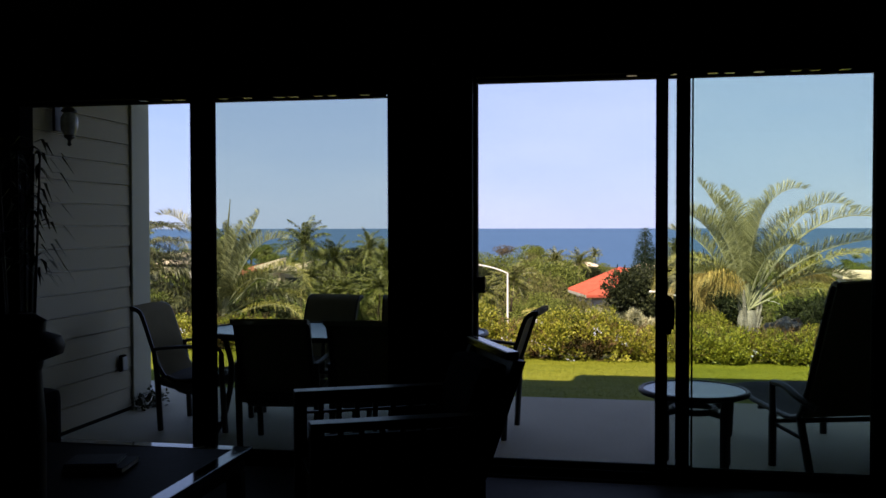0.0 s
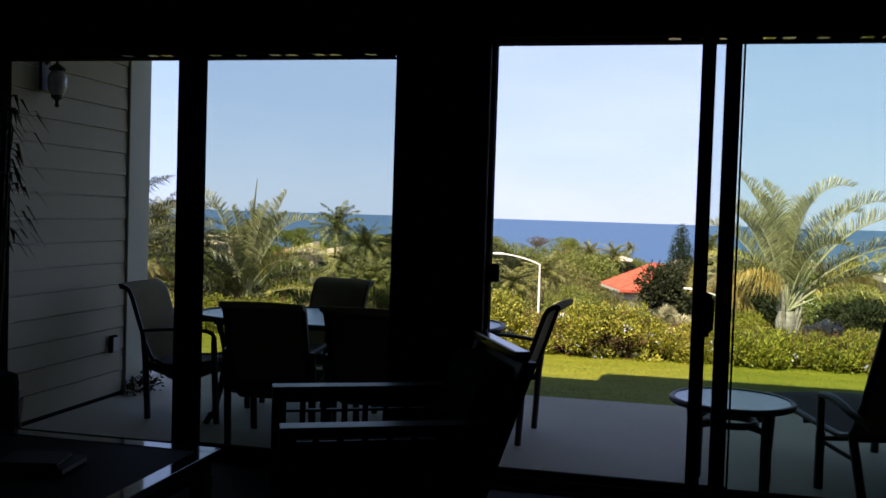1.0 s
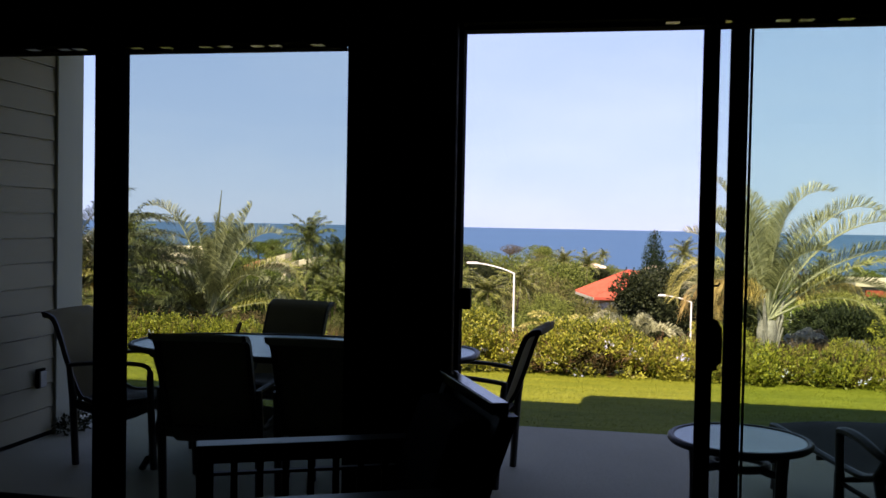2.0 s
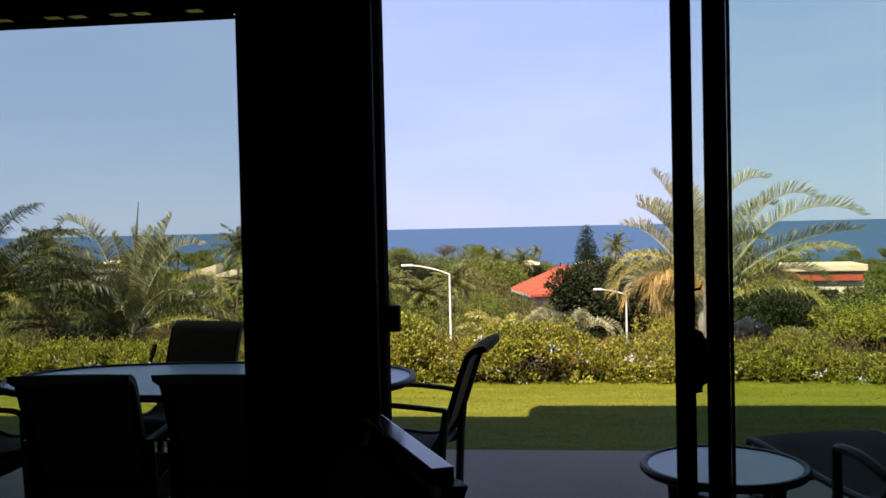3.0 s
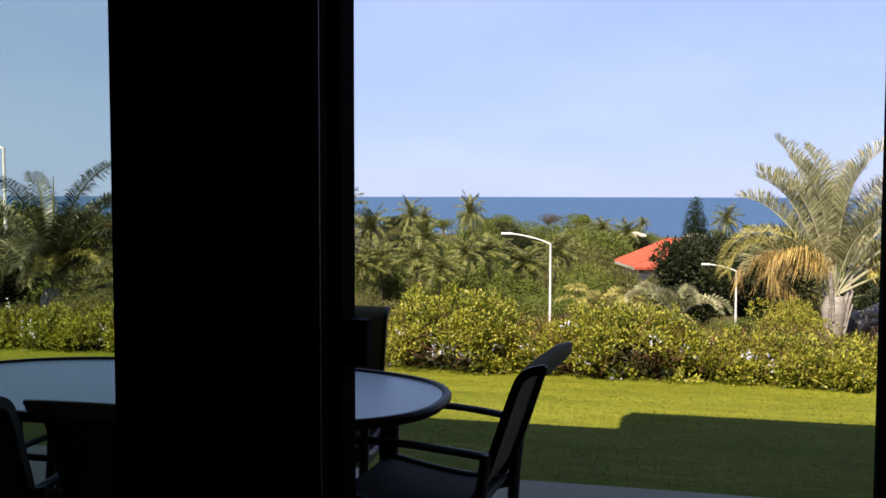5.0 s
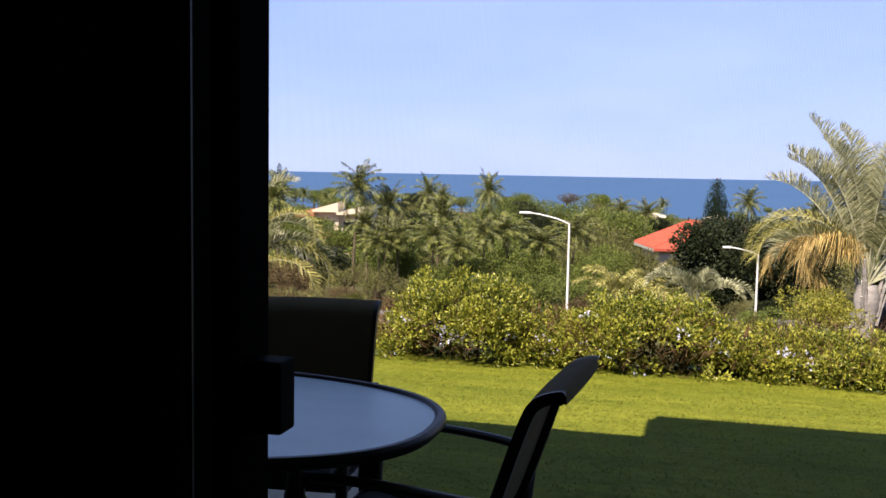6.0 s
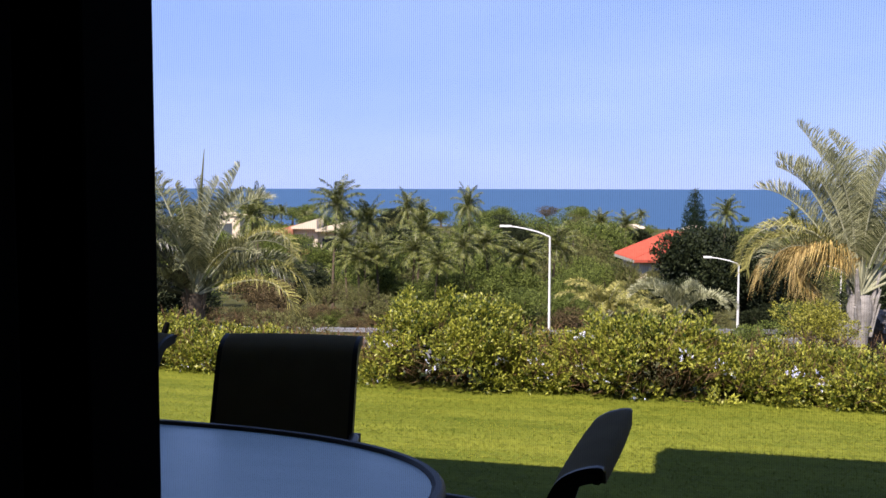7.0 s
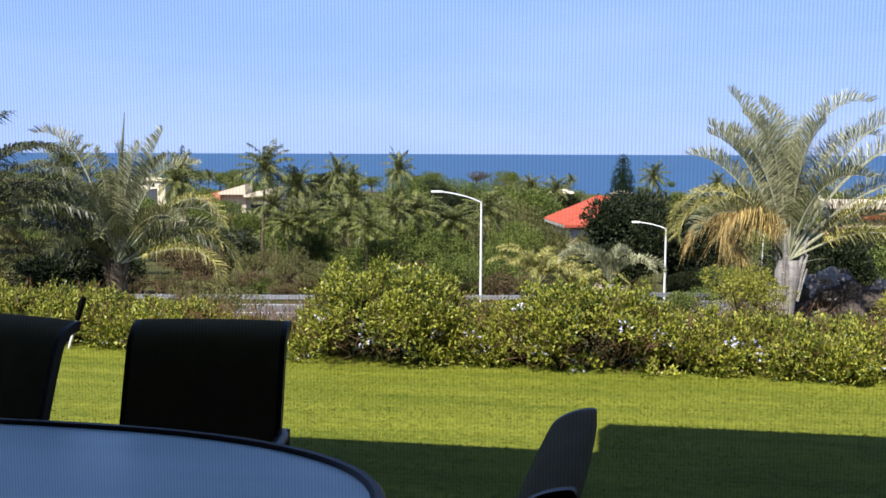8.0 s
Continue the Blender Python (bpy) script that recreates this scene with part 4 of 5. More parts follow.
def ground_z(x, y):
    """Height of the land at a place."""
    z = float(np.interp(y, PY, PZ))
    k = min(max((y - 9.5) / 8, 0), 1) * (1 if y > 66 else 0.1 if y > 36 else 0.4)
    z -= 0.75 * math.exp(-((x + 4.2) / 2.6) ** 2) * math.exp(-((y - 16) / 4.5) ** 2)     # swale below the gap in the hedge
    return z + k * 0.28 * noise.noise((x * 0.11, y * 0.11, 0.3)) + k * 0.10 * noise.noise((x * 0.5, y * 0.5, 2.0))


def build_ground():
    ys = [-60, -30, -12, -8, 0, 1.5, 2.6] + [2.9 + i * 0.3 for i in range(16)] + [7.7, 8.2, 8.7, 9.3, 10, 11, 12, 13, 14, 15, 16, 17, 18, 20, 22, 24, 27, 30, 33, 36, 40, 44, 48, 50, 52, 54, 56, 58, 60, 62, 64, 67, 70, 75, 80, 85, 90, 97, 105, 115, 130, 150, 180, 220, 280, 330, 400, 480, 700, 1500, 4900]
    xs = [-4000, -1500, -600, -300, -180, -120, -90, -70, -55, -45, -38] + [-32 + i * 2 for i in range(33)] + [38, 45, 55, 70, 90, 120, 180, 300, 600, 1500, 4000]
    xs = sorted(set(xs) | {-11, -9, -7, -5, -3, -1, 1, 3, 5, 7, 9, 11})
    v = [(x, y, ground_z(x, y)) for y in ys for x in xs]
    n = len(xs)
    f = [(j * n + i, j * n + i + 1, (j + 1) * n + i + 1, (j + 1) * n + i) for j in range(len(ys) - 1) for i in range(n - 1)]
    me = bpy.data.meshes.new("ground")
    me.from_pydata(v, [], f)
    me.materials.append(M["soil"]); me.materials.append(M["lawn"])
    for p in me.polygons:
        c = p.center
        p.material_index = 1 if -2 < c.y < 8.4 and abs(c.x) < 30 else 0
        p.use_smooth = True
    return tagged(new("ground", me), "grassy yard running down a dry slope to the sea", "ground", kind="structure")


build_ground()
structure("ocean_water", Geo().add([(-5200, 300, -14), (5200, 300, -14), (5200, 4900, -14), (-5200, 4900, -14)], [(0, 1, 2, 3)]), "ocean", "calm deep blue ocean out to the horizon", "water")


def quads(name, c, a, b, mat, tip=None):
    """One mesh of diamond leaves: centres c, half-lengths a, half-widths b (arrays of 3)."""
    n = len(c)
    v = np.stack([c - a, c + b, c + a, c - b], 1).reshape(-1, 3)
    me = bpy.data.meshes.new(name)
    me.vertices.add(4 * n); me.loops.add(4 * n); me.polygons.add(n)
    me.vertices.foreach_set("co", v.astype(np.float32).ravel())
    me.loops.foreach_set("vertex_index", np.arange(4 * n, dtype=np.int32))
    me.polygons.foreach_set("loop_start", np.arange(0, 4 * n, 4, dtype=np.int32))
    me.update(calc_edges=True)
    me.materials.append(M[mat])
    return me


def unit(a):
    return a / np.maximum(np.linalg.norm(a, axis=1, keepdims=True), 1e-6)


def grass():
    rng = np.random.default_rng(5)
    n = 170000
    y = 2.93 + 4.6 * rng.random(n) ** 0.9
    x = -8.5 + 16.5 * rng.random(n)
    z = np.interp(y, PY, PZ)
    h = 0.004 + 0.007 * rng.random(n)
    c = np.stack([x, y, z + h * 0.7], 1)
    lean = rng.normal(0, 1.4, (n, 2))
    a = np.stack([lean[:, 0] * h, lean[:, 1] * h, 0.6 * h], 1)
    ll = np.maximum(np.hypot(lean[:, 0], lean[:, 1]), 0.05)
    b = 0.003 * np.stack([-lean[:, 1] / ll, lean[:, 0] / ll, np.zeros(n)], 1)
    return tagged(new("lawn_grass", quads("lawn_grass", c, a, b, "blade")), "short mown yellow-green lawn grass, sunlit beyond the house shadow", "grass", kind="stuff")


grass()


def foliage(name, blobs, sprigs, per, length, width, mat, seed, spread=0.6, up=0.25, hollow=0.55):
    """Leaves set in sprigs over a group of lumpy blobs (cx, cy, cz, rx, ry, rz)."""
    rng = np.random.default_rng(seed)
    bl = np.array(blobs, float)
    w = (bl[:, 3] * bl[:, 4] * bl[:, 5]) ** (2 / 3)
    k = rng.choice(len(bl), sprigs, p=w / w.sum())
    d = unit(rng.normal(size=(sprigs, 3)))
    rad = hollow + (1 - hollow) * rng.random(sprigs) ** 0.6 + 0.10 * rng.normal(size=sprigs)
    o = bl[k, :3] + d * bl[k, 3:] * rad[:, None]
    ax = unit(d + np.array([0, 0, up]) + 0.45 * rng.normal(size=(sprigs, 3)))
    O, A = np.repeat(o, per, 0), np.repeat(ax, per, 0)
    n = len(O)
    t = rng.random(n)[:, None]
    side = unit(rng.normal(size=(n, 3)))
    ld = unit(A * 0.8 + side * spread)
    ln = length * (0.6 + 0.7 * rng.random(n))[:, None]
    c = O + A * t * length * 2.2 + ld * ln * 0.5
    nb = unit(np.cross(ld, unit(rng.normal(size=(n, 3)))))
    return quads(name, c, ld * ln * 0.5, nb * ln * 0.5 * (width / length), mat)


# flowering hedge, shrub by shrub: x, y, half width, half depth, top, leafiness
HEDGE = ((-10.6, 7.8, 1.1, 0.7, 0.0), (-8.8, 7.7, 1.0, 0.75, 0.06), (-7.3, 7.7, 0.9, 0.7, 0.0), (-5.95, 7.95, 0.85, 0.7, 0.04), (-4.75, 7.98, 0.75, 0.65, 0.04),
         (-3.7, 7.95, 0.60, 0.6, -0.06), (-2.95, 7.8, 0.42, 0.42, -0.22), (-2.25, 7.65, 0.36, 0.40, -0.20), (-1.4, 7.55, 0.68, 0.7, 0.40), (-0.5, 7.66, 0.5, 0.55, 0.04),
         (0.3, 7.5, 0.70, 0.65, 0.27), (1.2, 7.66, 0.55, 0.58, 0.02))
HEDGE += tuple((2.1 + 1.05 * k, 7.62 + 0.1 * math.sin(2.2 * k), 0.68 + 0.1 * math.sin(3.7 * k), 0.66, -0.09 + 0.12 * math.sin(1.7 * k + 1)) for k in range(6))


def hedge_shrub(i, x, y, rx, ry, top):
    rng = random.Random(40 + i)
    base = ground_z(x, y)
    h = top - base
    t = thing("flowering_shrub", pose(x, y, base), "sunlit yellow-green flowering shrub with pale blue blossoms", "shrub", "flowering hedge along the lawn")
    clumps = []
    for _ in range(int(64 * rx / 0.7)):          # leafy clumps over a rounded body, gaps between
        a = rng.uniform(0, 6.28)
        e = math.asin(rng.uniform(-0.10, 1.0))
        q = rng.uniform(0.78, 1.0)
        s = rng.uniform(0.08, 0.15)
        clumps.append((rx * q * math.cos(a) * math.cos(e) ** 0.8, ry * q * math.sin(a) * math.cos(e) ** 0.8, h * (0.46 + 0.48 * q * math.sin(e)), s * 1.1, s, s * 0.85))
    for _ in range(14):                          # shoots above the crown
        a = rng.uniform(0, 6.28)
        clumps.append((rx * 0.7 * math.cos(a), ry * 0.6 * math.sin(a), h * rng.uniform(0.9, 1.04), 0.055, 0.055, 0.10))
    for _ in range(3):                           # skirts over the lawn's edge
        clumps.append((rx * rng.uniform(-0.95, 0.95), -ry * rng.uniform(0.55, 0.9), h * rng.uniform(0.08, 0.28), 0.12, 0.09, 0.07))
    part("foliage", foliage("foliage", clumps, int(5200 * rx / 0.75), 7, 0.033, 0.0155, "leaf_hedge", 90 + i, hollow=0.35, up=0.8), None, t)
    # dark fill leaves, added as shade between the clumps and to block see-through
    part("inner_growth", foliage("inner_growth", [(0, 0.05, h * 0.42, rx * 0.74, ry * 0.7, h * 0.36)], 1000, 3, 0.055, 0.03, "leaf_inner_shade", 200 + i, hollow=0.45), None, t)["kind"] = "stuff"
    part("twigs", foliage("twigs", [(0, -0.12 * ry, h * 0.24, rx * 0.95, ry * 0.85, h * 0.26)], 380, 3, 0.15, 0.006, "leaf_dry", 300 + i, up=1.6), None, t)["kind"] = "stuff"
    fl = rng.randint(3, 6)
    for _ in range(fl):
        a = rng.uniform(3.3, 6.1)
        p = Vector((rx * 0.92 * math.cos(a), ry * 0.98 * math.sin(a), h * rng.uniform(0.35, 0.95)))
        k = rng.uniform(0.6, 1.25)
        part("blossom", foliage("blossom", [(p.x, p.y, p.z, 0.045 * k, 0.035 * k, 0.03 * k)], 6, 5, 0.018, 0.015, "petal", rng.randint(0, 9999), spread=1.2), None, t, "pale blue blossom cluster")


for i, row in enumerate(HEDGE):
    hedge_shrub(i, row[0], row[1] - 0.12, *row[2:])
lowf = thing("flowering_shrub", pose(0.225, 6.98, ground_z(0.225, 6.98)), "single pale blossom low at the foot of the hedge", "shrub", "flowering hedge along the lawn")
part("blossom", foliage("blossom", [(0, 0, 0.03, 0.05, 0.04, 0.025)], 12, 5, 0.024, 0.02, "petal", 77, spread=1.2), None, lowf)


def frond(length, az, e0, bend, leaf, n=46, vee=0.5, loose=0.35, hang=0.35, seed=0, wide=0.018, bare=0.26, power=1.6, side_w=1.0):
    """Leaflets and stalk of one arching frond that grows from the origin."""
    rng = random.Random(seed)
    g, st, p, pts = Geo(), Geo(), Vector((0, 0, 0)), []
    ca, sa = math.cos(radians(az)), math.sin(radians(az))
    steps = 26
    twist = rng.uniform(-0.25, 0.25)
    for i in range(steps + 1):
        s = i / steps
        e = radians(e0 - bend * s ** power)
        side = twist * s * s
        d = Vector((ca * math.cos(e) - sa * side, sa * math.cos(e) + ca * side, math.sin(e))).normalized()
        pts.append((p.copy(), d))
        p += d * (length / steps)
    st.tube([q[0] for q in pts[::2]], [0.036 * (length / 3) * (1 - 0.9 * i / (steps / 2)) for i in range(len(pts[::2]))], 5, 0.8)
    for i in range(n):
        s = bare + (1 - bare) * (i + rng.random() * 0.6) / n
        k = min(int(s * steps), steps - 1)
        q, d = pts[k][0].lerp(pts[k + 1][0], s * steps - k), pts[k][1]
        sd = d.cross(Vector((0, 0, 1)))
        sd = sd.normalized() if sd.length > 1e-3 else Vector((-sa, ca, 0))
        up = sd.cross(d)
        ln = leaf * (0.35 + 0.65 * math.sin(math.pi * min(0.08 + 0.86 * s, 1.0)) ** 0.6) * rng.uniform(0.85, 1.12)
        if s > 0.9:
            ln *= 0.75
        for sg in (-1, 1):
            w = (sd * sg * side_w + d * (0.5 + 0.4 * s) + up * vee * (1 + loose * rng.uniform(-1.6, 1.6))).normalized()
            mid = q + w * ln * 0.55 + Vector((0, 0, -hang * ln * 0.16))
            tip = q + w * ln * 0.95 + Vector((0, 0, -hang * ln * rng.uniform(0.5, 0.9)))
            wd = d * wide
            g.add([q - wd * 0.6, q + wd * 0.6, mid + wd, mid - wd, tip], [(0, 1, 2, 3), (3, 2, 4)])
    return g, st


STYLE = {"g": (0.32, 1.15, 0.55), "m": (0.4, 1.0, 0.65), "d": (0.75, 0.6, 0.9), "l": (0.75, 0.7, 0.9), "y": (1.15, 0.4, 0.9)}   # droop, rise and spread of the leaflets


def palm_crown(t, origin, rows, leaf, seed, mats, wide=0.018, n=46, power=1.7):
    """Rows: heading, first elevation, length, bend, kind and, where it has its own, the curl."""
    for i, (az, e0, ln, bend, kind, *own) in enumerate(rows):
        hang, vee, side_w = STYLE[kind]
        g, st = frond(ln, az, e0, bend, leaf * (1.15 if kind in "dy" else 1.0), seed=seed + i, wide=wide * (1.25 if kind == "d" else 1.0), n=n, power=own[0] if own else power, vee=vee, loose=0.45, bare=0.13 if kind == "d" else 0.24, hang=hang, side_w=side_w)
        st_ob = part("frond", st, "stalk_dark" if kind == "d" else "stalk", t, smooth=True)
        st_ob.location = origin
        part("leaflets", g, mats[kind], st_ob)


def boots(t, r, z0, z1, seed, n=15, mat="palm_bark"):
    """Old leaf bases that clasp the trunk."""
    rng = random.Random(seed)
    for i in range(n):
        w = i * 2.094 + rng.uniform(-0.25, 0.25)
        z = z0 + (z1 - z0) * i / n
        c, s = math.cos(w), math.sin(w)
        k = rng.uniform(0.4, 0.7)
        part("leaf_base", Geo().tube([(r * 0.72 * c, r * 0.72 * s, z), (r * 1.0 * c, r * 1.0 * s, z + k * 0.5), (r * 1.35 * c, r * 1.35 * s, z + k)], [0.07, 0.05, 0.028], 6, 0.6), mat, t)


PALM_MATS = {"g": "frond", "m": "frond_mid", "d": "frond_dark", "y": "frond_dry", "l": "frond_lime"}


def triangle_palm_east():
    x, y = 3.76, 16.5
    t = thing("triangle_palm", pose(x, y, ground_z(x, y) - 0.05), "silvery triangle palm with arching fronds and yellowed lower leaves", "palm tree", "ornamental palms behind the hedge")
    top = 1.06
    part("trunk", Geo().lathe([(0.13, 0), (0.13, 0.12), (0.16, 0.4), (0.21, 0.66), (0.22, 0.85), (0.16, 1.05)], n=14), "palm_bark", t, smooth=True)
    boots(t, 0.23, 0.35, 1.0, 3, 12)
    left = [(180, 77, 3.15, 35, "g", 3.0), (176, 87, 2.85, 44, "g", 3.3), (184, 67, 2.8, 42, "g", 3.5), (176, 59, 2.6, 64, "g", 3.6), (200, 74, 2.6, 50, "g", 3.0), (160, 82, 2.8, 50, "m", 3.0), (215, 80, 2.6, 50, "g", 3.0), (168, 70, 2.7, 56, "m", 3.0)]
    right = [(-3, 86, 3.35, 115, "g", 3.8), (4, 67, 3.7, 117, "g", 3.4), (-6, 63, 4.1, 102, "g", 2.0), (8, 54, 3.7, 56, "m", 1.0), (0, 41, 3.25, 60, "l", 2.2), (30, 74, 3.0, 96, "m", 3.0)]
    dry = [(180, 66, 2.95, 166, "l", 1.8), (186, 66, 2.4, 160, "y", 1.5), (190, 78, 2.2, 215, "y", 1.7), (172, 84, 1.7, 225, "y", 1.45), (176, 60, 2.6, 150, "l", 1.8), (200, 52, 2.2, 130, "m"), (160, 62, 2.4, 150, "m")]
    low = [(6, 38, 2.8, 92, "m"), (-12, 30, 2.5, 100, "l"), (20, 42, 2.6, 110, "y")]
    rest = [(80, 80, 3.0, 70, "g"), (110, 74, 2.8, 84, "g"), (275, 84, 2.7, 60, "g"), (300, 70, 2.4, 95, "m")]
    palm_crown(t, (0, 0, top), left + right + dry + low + rest, 0.52, 500, PALM_MATS, 0.0068, 150, 2.2)
    for az, e0, ln, bend in ((186, 64, 0.9, 30), (172, 48, 0.8, 60), (10, 50, 0.8, 30), (-14, 36, 0.7, 40)):    # bare cut stalks
        st = frond(ln, az, e0, bend, 0.1, n=1, seed=int(az))[1]
        part("frond", st, "stalk", t, "bare pale leaf stalk", smooth=True).location = (0, 0, top - 0.2)


def triangle_palm_west():
    x, y = -9.22, 17.4
    t = thing("triangle_palm", pose(x, y, ground_z(x, y) - 0.05), "bushy green palm with an upright spear leaf and dark arching fronds", "palm tree", "ornamental palms behind the hedge")
    part("trunk", Geo().lathe([(0.22, 0), (0.20, 0.3), (0.22, 0.65), (0.15, 0.9)], n=14), "bark", t, smooth=True)
    boots(t, 0.20, 0.25, 0.75, 4, 12, "bark")
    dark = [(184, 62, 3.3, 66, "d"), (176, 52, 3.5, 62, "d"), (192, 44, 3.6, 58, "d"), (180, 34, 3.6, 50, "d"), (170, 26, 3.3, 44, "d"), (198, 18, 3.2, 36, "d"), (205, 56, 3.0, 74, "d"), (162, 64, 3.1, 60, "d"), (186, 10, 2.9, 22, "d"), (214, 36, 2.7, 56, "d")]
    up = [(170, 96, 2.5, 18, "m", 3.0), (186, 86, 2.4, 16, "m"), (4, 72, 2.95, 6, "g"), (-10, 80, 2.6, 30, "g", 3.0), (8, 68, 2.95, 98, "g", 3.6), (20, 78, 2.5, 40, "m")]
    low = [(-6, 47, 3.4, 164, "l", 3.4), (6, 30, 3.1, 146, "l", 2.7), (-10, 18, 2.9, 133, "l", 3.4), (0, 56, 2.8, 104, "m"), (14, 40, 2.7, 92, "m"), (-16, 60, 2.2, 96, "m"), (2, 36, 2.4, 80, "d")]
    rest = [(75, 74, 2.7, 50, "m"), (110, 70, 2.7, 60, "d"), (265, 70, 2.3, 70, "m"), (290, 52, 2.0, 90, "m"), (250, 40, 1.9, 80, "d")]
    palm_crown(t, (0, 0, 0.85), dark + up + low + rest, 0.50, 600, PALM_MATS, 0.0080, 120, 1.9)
    palm_crown(t, (0, 0, 0.85), [(180, 74.5, 3.52, 97, "m", 3.7)], 0.52, 690, PALM_MATS, 0.010, 110, 2.1)
    part("spear_leaf", Geo().tube([(0, 0, 0.7), (0.10, 0, 2.2), (0.28, 0, 3.95)], [0.03, 0.06, 0.008], 6), "frond_mid", t, "tall unopened spear leaf")
    x, y = -12.77, 16.6
    t2 = thing("triangle_palm", pose(x, y, ground_z(x, y) - 0.05), "dark green palm with broad arching fronds beside another palm", "palm tree", "ornamental palms behind the hedge")
    part("trunk", Geo().lathe([(0.22, 0), (0.20, 0.3), (0.24, 0.6), (0.15, 0.8)], n=14), "palm_bark", t2, smooth=True)
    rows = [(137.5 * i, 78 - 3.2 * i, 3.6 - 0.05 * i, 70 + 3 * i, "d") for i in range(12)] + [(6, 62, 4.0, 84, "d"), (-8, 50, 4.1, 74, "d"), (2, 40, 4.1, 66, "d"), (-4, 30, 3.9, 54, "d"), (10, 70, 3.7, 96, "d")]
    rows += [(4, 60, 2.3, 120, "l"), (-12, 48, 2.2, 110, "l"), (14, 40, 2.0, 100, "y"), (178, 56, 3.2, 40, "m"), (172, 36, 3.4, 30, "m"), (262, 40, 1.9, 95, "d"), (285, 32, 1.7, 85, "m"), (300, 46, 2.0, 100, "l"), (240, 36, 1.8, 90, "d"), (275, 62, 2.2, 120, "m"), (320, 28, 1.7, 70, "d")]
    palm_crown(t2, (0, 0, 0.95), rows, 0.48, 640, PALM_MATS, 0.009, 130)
    for dx, z in ((0.12, 3.35), (0.22, 2.8)):
        part("spear_leaf", Geo().tube([(0, 0, 0.5), (dx * 0.6, 0, 1.7), (dx, 0, z)], [0.03, 0.045, 0.008], 6), "frond_mid", t2, "tall unopened spear leaf")


triangle_palm_east()
triangle_palm_west()


def small_palm(x, y, h, seed, mat):
    rng = random.Random(seed)
    t = thing("feather_palm", pose(x, y, ground_z(x, y)), "pale low feather palm on the bank beyond the hedge", "palm tree", "low palms on the bank")
    part("trunk", Geo().tube([(0, 0, 0), (0.05, 0, h * 0.5), (0.1, 0, h)], [0.22, 0.18, 0.2], 8), "palm_bark", t)
    rows = [(i * 137.5 + rng.uniform(-9, 9), rng.uniform(52, 86), rng.uniform(2.5, 3.1), rng.uniform(95, 135), mat) for i in range(14)]
    palm_crown(t, (0.1, 0, h), rows, 0.50, seed, PALM_MATS, 0.020, 80)


small_palm(-1.9, 40, 2.75, 700, "l")
small_palm(1.25, 40, 3.0, 720, "g")
small_palm(-0.3, 43, 2.3, 740, "l")


def coconut_palm():
    t = thing("coconut_palm", Matrix(), "tall coconut palm with drooping green crown", "palm tree", "coconut grove beyond the road")
    tr = [(0.6 * s * s - 0.2, 0.1 * s, 10.0 * s) for s in (0, 0.2, 0.4, 0.6, 0.8, 1.0)]
    part("trunk", Geo().tube(tr, [0.20, 0.15, 0.12, 0.11, 0.10, 0.11], 7), "bark", t)
    rng = random.Random(9)
    g, st = Geo(), Geo()
    for i in range(32):
        a, b = frond(rng.uniform(2.4, 3.3), i * 137.5, -40 + 126 * (i / 31) ** 0.8 + rng.uniform(-8, 8), rng.uniform(45, 85), 0.66, n=34, vee=0.3, loose=0.8, hang=0.95, seed=i, wide=0.036, bare=0.06, power=1.4)
        g.add(a.v, a.f); st.add(b.v, b.f)
    c = part("crown", g, "coco", t)
    c.location = (0.4, 0.1, 9.9)
    s = part("stalks", st, "stalk", c)
    return t


COCO = coconut_palm()
_r = random.Random(21)
first = True
# x, y, crown height
GROVE = [(-30.2, 85, 0.1), (-28.0, 88, -1.6), (-32.0, 120, -1.2), (-22.1, 112, -0.6), (10.5, 150, -2.2), (-4.2, 140, -3.9), (-9.1, 160, -4.2), (-35.8, 60, 0.4), (-24.5, 75, -4.4), (-15.3, 75, -3.2), (-13.7, 78, -3.2), (-19.6, 75, -3.7),
         (-17.0, 72, -4.4), (-23.0, 76, -3.9), (-10.6, 79, -4.2), (-26.6, 78, -3.0), (-8.6, 82, -3.4), (-21.0, 82, -2.4), (-38, 84, -1.2), (-45, 100, -0.6), (24, 150, -4.6), (36, 170, -4.4)]
for i in range(10):
    d = _r.uniform(150, 280)
    GROVE.append((d * _r.uniform(-0.45, 0.4), d, 1.45 - d * _r.uniform(0.024, 0.034)))
GROVE = [p for p in GROVE if not (p[1] > 120 and 0.02 < p[0] / p[1] < 0.065)]
for x, y, top in GROVE:
    b = ground_z(x, y)
    k = (top - b) / 10.4
    m = pose(x, y, b, 0, 0, _r.uniform(0, 360))
    if first:
        COCO.matrix_world = m; COCO.scale = (0.5 + 0.5 * k, 0.5 + 0.5 * k, k); first = False
    else:
        o = copy_thing(COCO, m); w = _r.uniform(0.7, 1.0); o.scale = (w, w, max(k, 0.3))


